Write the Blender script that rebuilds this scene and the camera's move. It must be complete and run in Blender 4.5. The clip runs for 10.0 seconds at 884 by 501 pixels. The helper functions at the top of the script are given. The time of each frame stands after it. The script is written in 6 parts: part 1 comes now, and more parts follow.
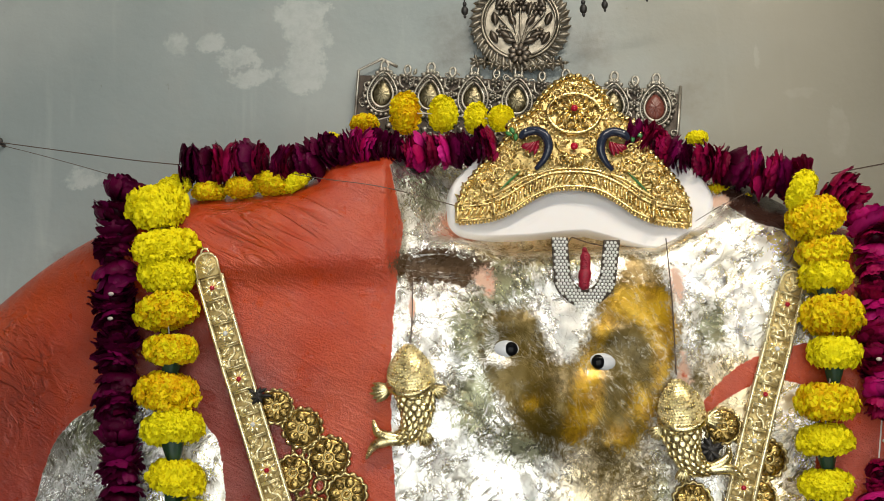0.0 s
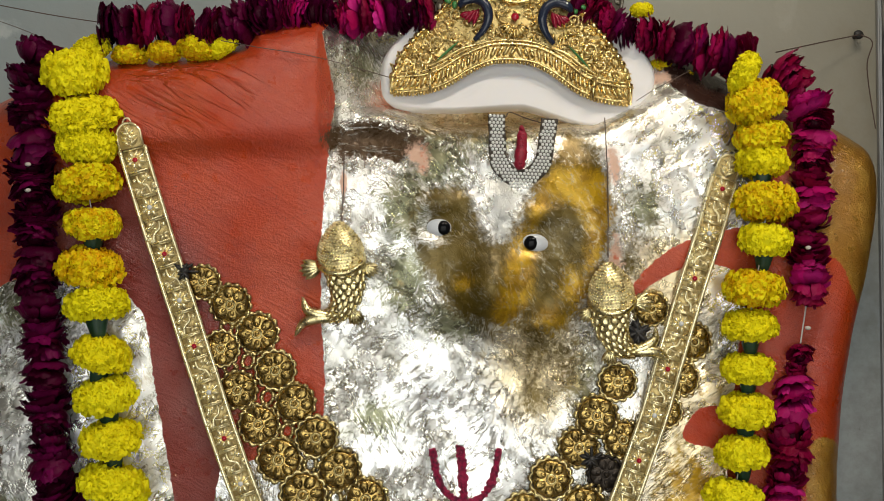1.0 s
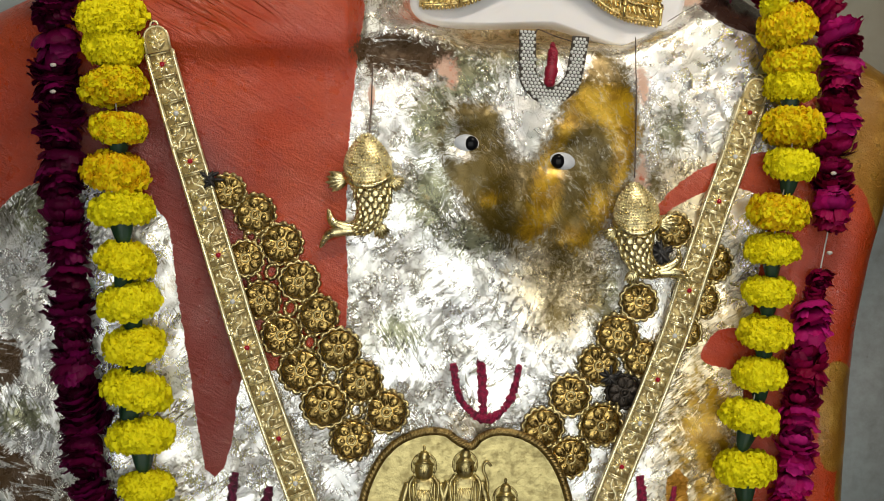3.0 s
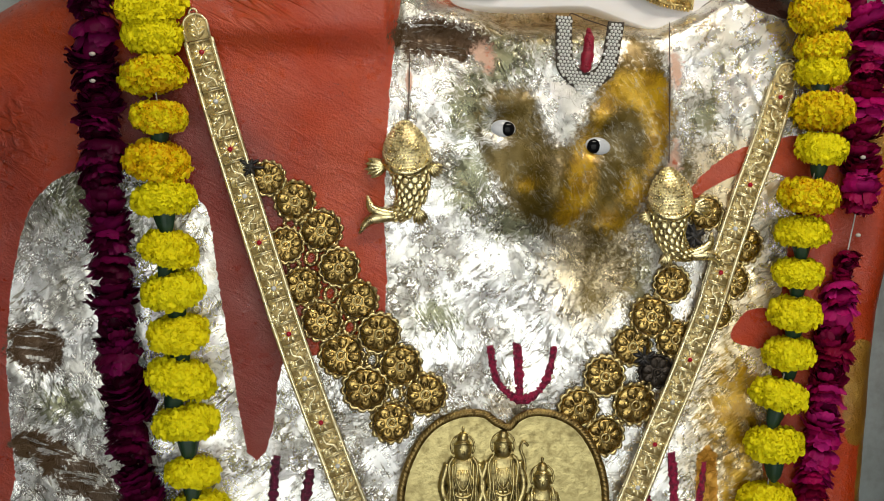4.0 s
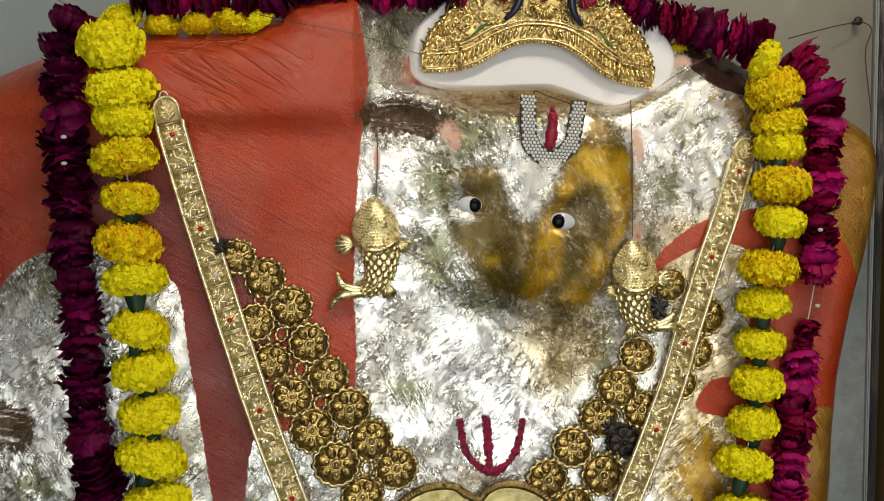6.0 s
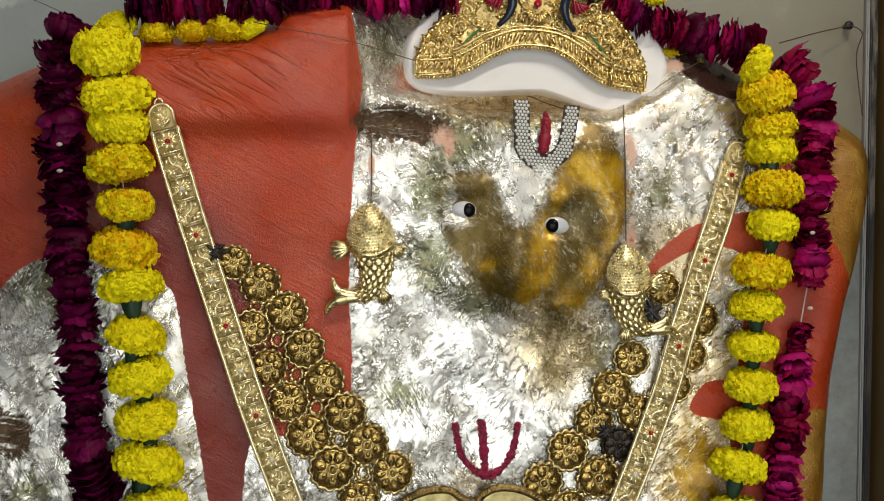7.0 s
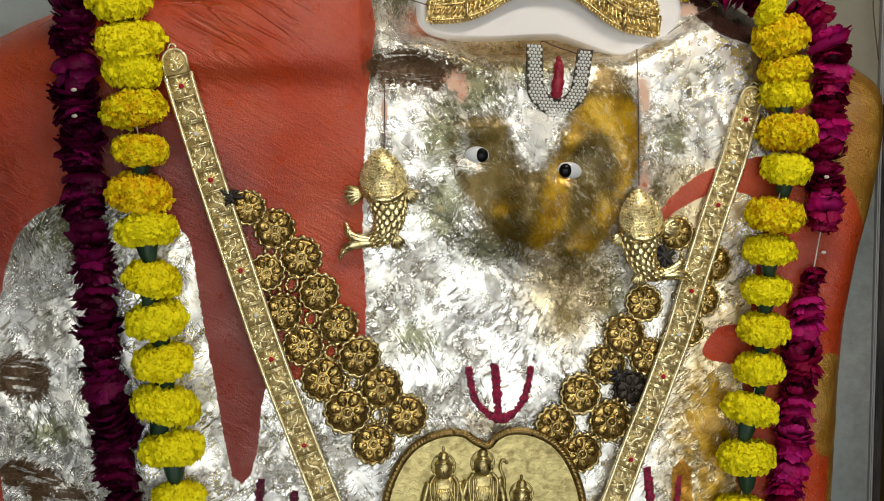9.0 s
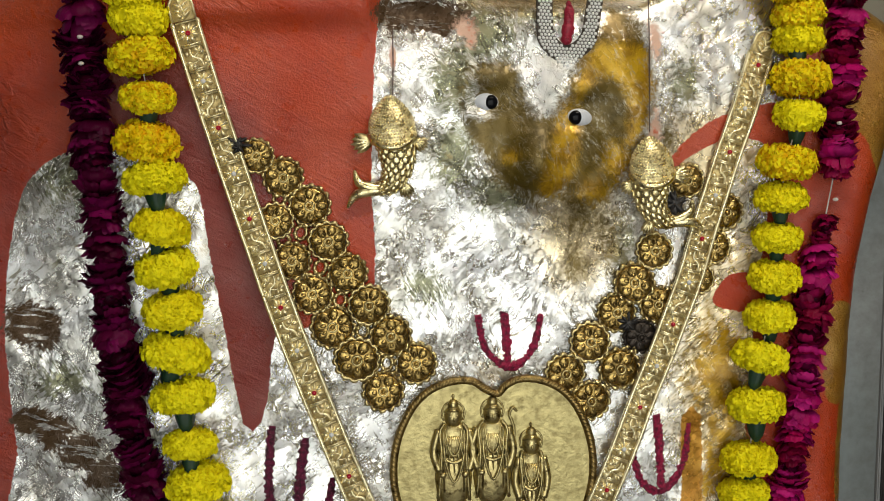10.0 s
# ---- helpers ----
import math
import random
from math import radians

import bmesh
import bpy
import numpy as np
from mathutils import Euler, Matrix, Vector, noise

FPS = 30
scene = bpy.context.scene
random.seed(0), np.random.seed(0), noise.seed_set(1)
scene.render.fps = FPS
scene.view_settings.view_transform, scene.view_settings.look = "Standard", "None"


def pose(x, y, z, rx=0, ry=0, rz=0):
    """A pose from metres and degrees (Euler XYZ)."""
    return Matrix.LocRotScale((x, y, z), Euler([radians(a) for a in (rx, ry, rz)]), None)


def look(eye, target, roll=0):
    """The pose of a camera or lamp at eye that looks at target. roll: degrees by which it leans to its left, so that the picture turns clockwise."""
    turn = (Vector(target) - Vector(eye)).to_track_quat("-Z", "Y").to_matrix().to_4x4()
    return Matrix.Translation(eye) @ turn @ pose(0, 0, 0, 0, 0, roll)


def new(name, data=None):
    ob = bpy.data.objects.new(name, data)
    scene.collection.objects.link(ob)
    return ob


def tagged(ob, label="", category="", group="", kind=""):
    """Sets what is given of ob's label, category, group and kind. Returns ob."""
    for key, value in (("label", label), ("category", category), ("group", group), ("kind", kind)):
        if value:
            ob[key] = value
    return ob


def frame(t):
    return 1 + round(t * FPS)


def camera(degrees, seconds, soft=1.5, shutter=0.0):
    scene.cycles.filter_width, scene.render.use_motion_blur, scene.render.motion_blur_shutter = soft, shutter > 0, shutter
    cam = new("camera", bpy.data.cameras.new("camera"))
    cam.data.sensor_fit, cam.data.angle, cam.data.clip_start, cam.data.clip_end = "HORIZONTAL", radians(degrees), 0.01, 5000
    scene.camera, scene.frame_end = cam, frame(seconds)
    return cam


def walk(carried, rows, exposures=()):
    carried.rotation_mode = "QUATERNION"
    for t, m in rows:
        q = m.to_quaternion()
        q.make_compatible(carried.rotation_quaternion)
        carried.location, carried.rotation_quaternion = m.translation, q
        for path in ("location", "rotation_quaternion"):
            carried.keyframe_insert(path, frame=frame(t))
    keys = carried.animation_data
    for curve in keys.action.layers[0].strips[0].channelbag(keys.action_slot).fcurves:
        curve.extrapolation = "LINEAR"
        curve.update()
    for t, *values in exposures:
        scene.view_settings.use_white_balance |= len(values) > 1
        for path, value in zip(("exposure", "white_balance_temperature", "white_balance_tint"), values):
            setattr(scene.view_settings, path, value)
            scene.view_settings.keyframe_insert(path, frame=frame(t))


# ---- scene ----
cam = camera(42.5, 10.0, soft=0.55)
PATH = [
    (0, (0.11, -1.196, 1.353), (0.029, 0.771, 1.7), -1.7),
    (0.1, (0.110, -1.194, 1.359), (0.037, 0.771, 1.662), -1.4),
    (0.2, (0.111, -1.193, 1.365), (0.043, 0.771, 1.634), -1.3),
    (0.3, (0.111, -1.192, 1.371), (0.051, 0.771, 1.586), -1.1),
    (0.4, (0.111, -1.19, 1.377), (0.059, 0.803, 1.537), -0.9),
    (0.5, (0.11, -1.185, 1.369), (0.075, 0.81, 1.509), -0.6),
    (1, (0.113, -1.177, 1.429), (0.139, 0.823, 1.437), -0.7),
    (1.5, (0.115, -1.179, 1.45), (0.157, 0.821, 1.439), -0.9),
    (2, (0.114, -1.186, 1.441), (0.162, 0.814, 1.434), -1.1),
    (2.5, (0.08, -1.179, 1.403), (0.173, 0.818, 1.364), 0.0),
    (3, (0.05, -1.174, 1.403), (0.137, 0.821, 1.306), 0.9),
    (3.2, (0.03, -1.177, 1.409), (0.114, 0.819, 1.305), 0.8),
    (4.3, (-0.041, -1.179, 1.453), (0.149, 0.802, 1.246), 0.5),
    (4.5, (-0.04, -1.179, 1.458), (0.158, 0.801, 1.259), 0.4),
    (5, (-0.038, -1.184, 1.468), (0.169, 0.798, 1.298), 0.5),
    (5.5, (-0.033, -1.189, 1.464), (0.176, 0.796, 1.342), 0.3),
    (6, (-0.036, -1.194, 1.479), (0.18, 0.79, 1.364), 0.2),
    (7.5, (-0.034, -1.203, 1.477), (0.189, 0.782, 1.375), -0.2),
    (8, (-0.029, -1.206, 1.469), (0.187, 0.78, 1.359), -0.2),
    (8.5, (-0.031, -1.208, 1.465), (0.176, 0.776, 1.327), -0.3),
    (9, (-0.032, -1.207, 1.462), (0.161, 0.776, 1.288), -0.3),
    (9.5, (-0.028, -1.204, 1.456), (0.149, 0.777, 1.242), -0.5),
    (10, (-0.029, -1.204, 1.455), (0.142, 0.772, 1.201), -0.5),
]
walk(cam, [(t, look(eye, target, roll)) for t, eye, target, roll in PATH], [(0, 0.27), (0.5, 0.11), (1.0, -0.03), (10, -0.03)])

# ---------------------------------------------------------------- light
world = bpy.data.worlds.new("world")
scene.world = world
world.use_nodes = True
wn = world.node_tree
sky = wn.nodes.new("ShaderNodeTexSky")
sky.sky_type, sky.sun_disc, sky.sun_elevation, sky.sun_rotation = "NISHITA", False, radians(40), radians(200)
wn.links.new(sky.outputs[0], wn.nodes["Background"].inputs[0])
wn.nodes["Background"].inputs[1].default_value = 0.1


def area(name, eye, target, sx, sy, watts, colour):
    lamp = bpy.data.lights.new(name, "AREA")
    lamp.shape, lamp.size, lamp.size_y, lamp.energy, lamp.color = "RECTANGLE", sx, sy, watts, colour
    ob = new(name, lamp)
    ob.matrix_world = look(eye, target)
    return ob


# no source is in view: both area lamps are added light
area("added_front_light", (0.22, -2.95, 1.16), (0.22, 0, 1.16), 2.6, 2.28, 38.5, (0.94, 0.97, 0.94))
area("added_top_light", (0.55, -0.9, 2.62), (0.3, 0.1, 1.4), 1.1, 0.05, 15, (1.0, 0.91, 0.76))

# ---------------------------------------------------------------- materials


class Mat:
    """A node material with a few shorthands."""

    def __init__(self, name, colour=(0.5, 0.5, 0.5), rough=0.5, metal=0.0):
        self.m = bpy.data.materials.new(name)
        self.m.use_nodes = True
        self.t = self.m.node_tree
        self.b = self.t.nodes["Principled BSDF"]
        self.put("Base Color", (*colour, 1)), self.put("Roughness", rough), self.put("Metallic", metal)
        self.co = self.node("ShaderNodeTexCoord").outputs["Object"]

    def node(self, kind, **props):
        n = self.t.nodes.new(kind)
        for k, v in props.items():
            setattr(n, k, v)
        return n

    def link(self, a, b):
        if hasattr(a, "is_output"):
            self.t.links.new(a, b)
        else:
            b.default_value = a

    def put(self, key, value):
        self.link(value, self.b.inputs[key])

    def noise(self, scale, detail=3, rough=0.55, distort=0.0, kind="FBM", co=None, stretch=None):
        n = self.node("ShaderNodeTexNoise", noise_type=kind)
        src = co or self.co
        if stretch:
            mp = self.node("ShaderNodeMapping", vector_type="TEXTURE")
            self.link(src, mp.inputs[0])
            mp.inputs["Rotation"].default_value = [radians(a) for a in stretch[3:]] or (0, 0, 0)
            mp.inputs["Scale"].default_value = [1 / a for a in stretch[:3]]
            src = mp.outputs[0]
        self.link(src, n.inputs["Vector"])
        n.inputs["Scale"].default_value, n.inputs["Detail"].default_value = scale, detail
        n.inputs["Roughness"].default_value, n.inputs["Distortion"].default_value = rough, distort
        return n.outputs[0]

    def math(self, op, a, b=0.0, c=0.0):
        n = self.node("ShaderNodeMath", operation=op)
        self.link(a, n.inputs[0]), self.link(b, n.inputs[1]), self.link(c, n.inputs[2])
        return n.outputs[0]

    def ramp(self, x, lo, hi, a=0.0, b=1.0):
        n = self.node("ShaderNodeMapRange", interpolation_type="SMOOTHSTEP")
        for k, v in zip(range(5), (x, lo, hi, a, b)):
            self.link(v, n.inputs[k])
        return n.outputs[0]

    def mix(self, f, a, b):
        n = self.node("ShaderNodeMix", data_type="RGBA")
        self.link(f, n.inputs[0])
        self.link(a if hasattr(a, "is_output") else (*a, 1), n.inputs[6])
        self.link(b if hasattr(b, "is_output") else (*b, 1), n.inputs[7])
        return n.outputs[2]

    def fmix(self, f, a, b):
        n = self.node("ShaderNodeMix", data_type="FLOAT")
        self.link(f, n.inputs[0]), self.link(a, n.inputs[2]), self.link(b, n.inputs[3])
        return n.outputs[0]

    def attr(self, name):
        return self.node("ShaderNodeAttribute", attribute_name=name).outputs["Fac"]

    def random(self):
        return self.node("ShaderNodeObjectInfo").outputs["Random"]

    def island(self):
        return self.node("ShaderNodeNewGeometry").outputs["Random Per Island"]

    def bump(self, height, strength=0.4, distance=0.002, after=None):
        n = self.node("ShaderNodeBump")
        n.inputs["Distance"].default_value = distance
        self.link(strength, n.inputs["Strength"])
        self.link(height, n.inputs["Height"])
        if after:
            self.link(after, n.inputs["Normal"])
        self.put("Normal", n.outputs[0])
        return n.outputs[0]


def metal(name, light, dark, rough=0.28, grain=300, stain=40, deep=0.25, rise=0.0008):
    m = Mat(name, light, rough, 1.0)
    tarnish = m.ramp(m.noise(stain, 4), 0.45, 0.75)
    m.put("Base Color", m.mix(m.math("MULTIPLY", tarnish, deep * 2), light, dark))
    m.put("Roughness", m.ramp(m.noise(stain * 2, 3), 0.3, 0.7, rough - 0.07, rough + 0.14))
    m.bump(m.noise(grain, 4), 0.35, rise)
    return m.m


GOLD = metal("bright_gold", (0.82, 0.64, 0.29), (0.26, 0.15, 0.035), 0.24, stain=95, deep=0.4)
PALE_GOLD = metal("pale_gold", (0.95, 0.85, 0.55), (0.42, 0.31, 0.12), 0.28, stain=70, deep=0.35)
OLD_GOLD = metal("antique_gold", (0.46, 0.32, 0.105), (0.035, 0.018, 0.006), 0.28, stain=130, deep=0.5)
DULL_GOLD = metal("dull_gold", (0.68, 0.55, 0.26), (0.10, 0.06, 0.02), 0.32, stain=110, deep=0.5)
ROPE_GOLD = metal("rope_gold", (0.34, 0.24, 0.09), (0.06, 0.035, 0.012), 0.42, stain=120, deep=0.5)
# recessed ground between the leaves, a darker gold than the relief
BELT_GROUND = metal("belt_ground", (0.52, 0.40, 0.17), (0.20, 0.13, 0.04), 0.40, stain=100, deep=0.40)
FISH_GOLD = metal("fish_gold", (0.85, 0.73, 0.40), (0.18, 0.12, 0.035), 0.26, stain=110, deep=0.45)
for plated, share in ((BELT_GROUND, 0.6), (PALE_GOLD, 0.8)):
    plated.node_tree.nodes["Principled BSDF"].inputs["Metallic"].default_value = share
PENDANT_GOLD = metal("pendant_gold", (0.52, 0.44, 0.20), (0.20, 0.15, 0.055), 0.40, grain=190, stain=70, rise=0.0018)
FIGURE_GOLD = metal("figure_gold", (0.58, 0.48, 0.22), (0.12, 0.08, 0.028), 0.36, grain=160, stain=140, deep=0.5, rise=0.002)
CROWN_GROUND = metal("crown_ground", (0.66, 0.50, 0.21), (0.14, 0.085, 0.02), 0.30, stain=120, deep=0.5)
SILVER = metal("tarnished_silver", (0.50, 0.47, 0.41), (0.12, 0.10, 0.08), 0.46, stain=60, deep=0.45)
# for black metal, and for gaps and holes whose shade is coloured in
DARK_SILVER = metal("blackened_gap_silver", (0.075, 0.062, 0.052), (0.03, 0.025, 0.02), 0.5, stain=50)
# darker copies of the silver carry the disc's shade in their colour
DISC_SILVER = metal("disc_shade_silver", (0.31, 0.28, 0.23), (0.09, 0.075, 0.055), 0.46, stain=60, deep=0.45)
SHADED_SILVER = metal("shaded_leaf_silver", (0.17, 0.145, 0.12), (0.05, 0.04, 0.03), 0.45, stain=70)


def glossy(name, colour, rough=0.25, wobble=0.25, scale=60):
    m = Mat(name, colour, rough)
    dark = tuple(c * (1 - wobble) for c in colour)
    m.put("Base Color", m.mix(m.noise(scale, 3), dark, colour))
    m.bump(m.noise(scale * 4, 2), 0.2, 0.0008)
    return m.m


RED_GEM = glossy("red_gem", (0.42, 0.01, 0.03), 0.08)
WHITE_GEM = glossy("white_gem", (0.75, 0.76, 0.78), 0.08)
PEARL = glossy("white_stone", (0.82, 0.82, 0.80), 0.10)
RED_LUMP = glossy("red_lac", (0.44, 0.005, 0.04), 0.5, 0.8, 420)


def paste_material(name, deep, bright):
    m = Mat(name, bright, 0.45)
    col = m.mix(m.ramp(m.noise(260, 4), 0.35, 0.62), deep, bright)
    # pale pink specks paint the paste's sparkle into its colour
    m.put("Base Color", m.mix(m.ramp(m.noise(900, 2), 0.62, 0.72, 0, 0.6), col, (0.75, 0.25, 0.40)))
    m.bump(m.noise(380, 4, 0.7), 0.9, 0.004)
    return m.m


RED_PASTE = paste_material("red_paste", (0.10, 0.003, 0.022), (0.40, 0.006, 0.062))
# darker variant for the mark beside the left belt
DARK_PASTE = paste_material("dark_red_paste", (0.03, 0.003, 0.012), (0.16, 0.006, 0.045))
BLUE_ENAMEL = glossy("blue_black_enamel", (0.018, 0.025, 0.05), 0.2)
RED_ENAMEL = glossy("red_enamel", (0.34, 0.008, 0.035), 0.25, 0.6, 200)
GREEN_ENAMEL = glossy("green_enamel", (0.05, 0.22, 0.06), 0.3)
GREEN = glossy("green_stem", (0.012, 0.05, 0.022), 0.5)
THREAD = glossy("dark_thread", (0.10, 0.065, 0.05), 0.8)
PALE_THREAD = glossy("pale_thread", (0.6, 0.55, 0.5), 0.8)
BLACK = glossy("black_iron", (0.02, 0.018, 0.018), 0.5)


def stained_steel():
    m = Mat("stained_dark_steel", (0.03, 0.03, 0.033), 0.4)
    streak = m.ramp(m.noise(60, 5, 0.7, stretch=(1, 1, 0.18)), 0.42, 0.62)
    high = m.node("ShaderNodeSeparateXYZ")
    m.link(m.co, high.inputs[0])
    # old limewash clings to the upper part of the strip
    m.put("Base Color", m.mix(m.math("MULTIPLY", streak, m.ramp(high.outputs[2], 1.35, 1.55, 0.15, 0.9)), (0.022, 0.021, 0.022), (0.24, 0.22, 0.19)))
    m.bump(m.noise(160, 4), 0.3, 0.001)
    return m.m


STEEL = stained_steel()
BROWN_FRAME = glossy("brown_gold_frame", (0.16, 0.10, 0.025), 0.35, 0.5, 8)


def petal(name, a, b, tip, vary=0.35, shine=0.45, through_light=0.35, uneven=0.12, inner=None, tall=1.6, reach=(0.55, 0.92), single=False):
    """Petals: two colours by flower, a paler or darker tip by petal, some light through them."""
    m = Mat(name, a, shine)
    m.put("Specular IOR Level", 0.1)
    each = m.math("FRACT", m.math("MULTIPLY", m.random(), 5.77)) if single else m.island()
    col = m.mix(m.ramp(m.random(), 0.1, 0.9), a, b)
    col = m.mix(m.math("MULTIPLY", m.ramp(each, 0.3, 1.0), vary), col, tip)
    col = m.mix(m.ramp(m.math("FRACT", m.math("MULTIPLY", each, 7.31)), 0.35, 1.0, 0, uneven), col, tuple(c * 0.25 for c in a))
    col = m.mix(m.math("MULTIPLY", m.noise(90, 3), 2.0 * uneven if uneven < 0.1 else 0.25), col, tuple(c * 0.6 for c in a))
    # inner colour by radius; in roses it paints the dark between petals
    if inner:
        mp = m.node("ShaderNodeMapping")
        mp.inputs["Scale"].default_value = (1, 1, tall)
        m.link(m.co, mp.inputs[0])
        ln = m.node("ShaderNodeVectorMath", operation="LENGTH")
        m.link(mp.outputs[0], ln.inputs[0])
        col = m.mix(m.ramp(ln.outputs["Value"], *reach), inner, col)
    m.put("Base Color", col)
    m.bump(m.noise(350, 2), 0.3, 0.0008)
    out = m.t.nodes["Material Output"]
    tr = m.node("ShaderNodeBsdfTranslucent")
    m.link(col, tr.inputs[0])
    mx = m.node("ShaderNodeMixShader")
    mx.inputs[0].default_value = through_light
    m.link(m.b.outputs[0], mx.inputs[1]), m.link(tr.outputs[0], mx.inputs[2])
    m.link(mx.outputs[0], out.inputs[0])
    return m.m


MARIGOLD = petal("marigold_yellow", (0.99, 0.91, 0.014), (0.99, 0.88, 0.012), (0.97, 0.79, 0.010), 0.35, 0.45, 0.20, 0.05, (0.96, 0.76, 0.008), 1.5, (0.60, 0.84))
MARIGOLD_ORANGE = petal("marigold_orange_tinged", (0.97, 0.86, 0.012), (0.97, 0.78, 0.010), (0.86, 0.38, 0.005), 0.62, 0.45, 0.26, 0.06, (0.86, 0.40, 0.004), 1.5, (0.62, 0.90))
# darker crimson copy; the left strand's shade is in this colour
ROSE_DARK = petal("rose_shaded_crimson", (0.055, 0.001, 0.016), (0.105, 0.0012, 0.036), (0.24, 0.005, 0.10), 0.55, 0.34, 0.12, 0.7, (0.02, 0.0, 0.005), 0.7, (0.25, 0.85), True)
ROSE = petal("rose_magenta", (0.42, 0.004, 0.085), (0.54, 0.007, 0.18), (0.72, 0.035, 0.34), 0.55, 0.34, 0.15, 0.6, (0.05, 0.0, 0.012), 0.7, (0.25, 0.85), True)
ROSE_RED = petal("rose_crimson", (0.20, 0.002, 0.028), (0.29, 0.003, 0.050), (0.46, 0.012, 0.13), 0.55, 0.34, 0.12, 0.7, (0.02, 0.0, 0.005), 0.7, (0.25, 0.85), True)


def wall_material():
    m = Mat("limewashed_wall", (0.5, 0.5, 0.48), 0.55)
    col = m.mix(m.ramp(m.noise(2.2, 5), 0.35, 0.7), (0.235, 0.275, 0.28), (0.345, 0.375, 0.37))
    col = m.mix(m.ramp(m.noise(9, 6, 0.7), 0.45, 0.75, 0, 0.55), col, (0.27, 0.29, 0.285))
    col = m.mix(m.ramp(m.noise(5, 5, 0.7, stretch=(1, 1, 0.25)), 0.62, 0.75, 0, 0.45), col, (0.60, 0.60, 0.57))
    rub = m.math("ADD", m.attr("rub"), m.math("MULTIPLY", m.math("SUBTRACT", m.noise(45, 5, 0.7), 0.5), 1.3))
    col = m.mix(m.math("MULTIPLY", m.ramp(rub, -0.05, 0.20, 0, 0.55), m.ramp(m.noise(26, 5, 0.7), 0.35, 0.6, 0.35, 1.0)), col, (0.48, 0.505, 0.50))
    col = m.mix(m.ramp(m.noise(40, 3, 0.5, stretch=(1, 1, 0.1)), 0.60, 0.75, 0, 0.14), col, (0.48, 0.50, 0.49))
    col = m.mix(m.ramp(m.noise(75, 4, 0.6), 0.70, 0.76, 0, 0.6), col, (0.16, 0.16, 0.15))
    # soot spots, and the corner shade beside the post painted with them
    soot_shade = m.math("ADD", m.attr("soot_shade"), m.math("MULTIPLY", m.math("SUBTRACT", m.noise(60, 5, 0.7), 0.5), 1.6))
    col = m.mix(m.ramp(soot_shade, -0.4, 0.9, 0, 0.7), col, (0.12, 0.11, 0.10))
    # beige tone on the right, with the post's shade mixed into its colour
    old = m.math("ADD", m.attr("beige_shade"), m.math("MULTIPLY", m.math("SUBTRACT", m.noise(4, 5), 0.5), 1.2))
    col = m.mix(m.ramp(old, 0.0, 1.2, 0, 0.75), col, (0.265, 0.235, 0.17))
    m.put("Base Color", col)
    m.put("Roughness", m.ramp(m.noise(7, 3), 0.3, 0.7, 0.35, 0.6))
    m.bump(m.noise(30, 6, 0.6), 0.25, 0.004)
    return m.m


def plain_wall(name, a, b, rough=0.7):
    m = Mat(name, a, rough)
    m.put("Base Color", m.mix(m.ramp(m.noise(3, 5), 0.3, 0.7), a, b))
    m.bump(m.noise(40, 4), 0.2, 0.003)
    return m.m


WALL = wall_material()
ROOM = plain_wall("room_plaster", (0.11, 0.10, 0.085), (0.17, 0.155, 0.13))
GREY_EDGE = plain_wall("grey_edge", (0.24, 0.25, 0.25), (0.36, 0.37, 0.37))
FLOOR = plain_wall("worn_stone_floor", (0.10, 0.085, 0.07), (0.15, 0.135, 0.115), 0.4)
CEILING = plain_wall("ceiling_plaster", (0.15, 0.14, 0.12), (0.22, 0.21, 0.18))


def marble_material():
    m = Mat("white_marble", (0.78, 0.76, 0.76), 0.5)
    m.put("Specular IOR Level", 0.2)
    col = m.mix(m.ramp(m.noise(14, 5, distort=1.2), 0.5, 0.8, 0, 0.35), (0.80, 0.78, 0.79), (0.62, 0.60, 0.62))
    edge = m.math("ADD", m.attr("rim"), m.math("MULTIPLY", m.math("SUBTRACT", m.noise(50, 4), 0.5), 1.2))
    col = m.mix(m.ramp(edge, 0.1, 0.9, 0, 0.85), col, (0.60, 0.16, 0.05))
    m.put("Base Color", col)
    m.put("Subsurface Weight", 0.15)
    m.put("Subsurface Radius", (0.01, 0.008, 0.006))
    m.bump(m.noise(60, 3), 0.08, 0.002)
    return m.m


MARBLE = marble_material()


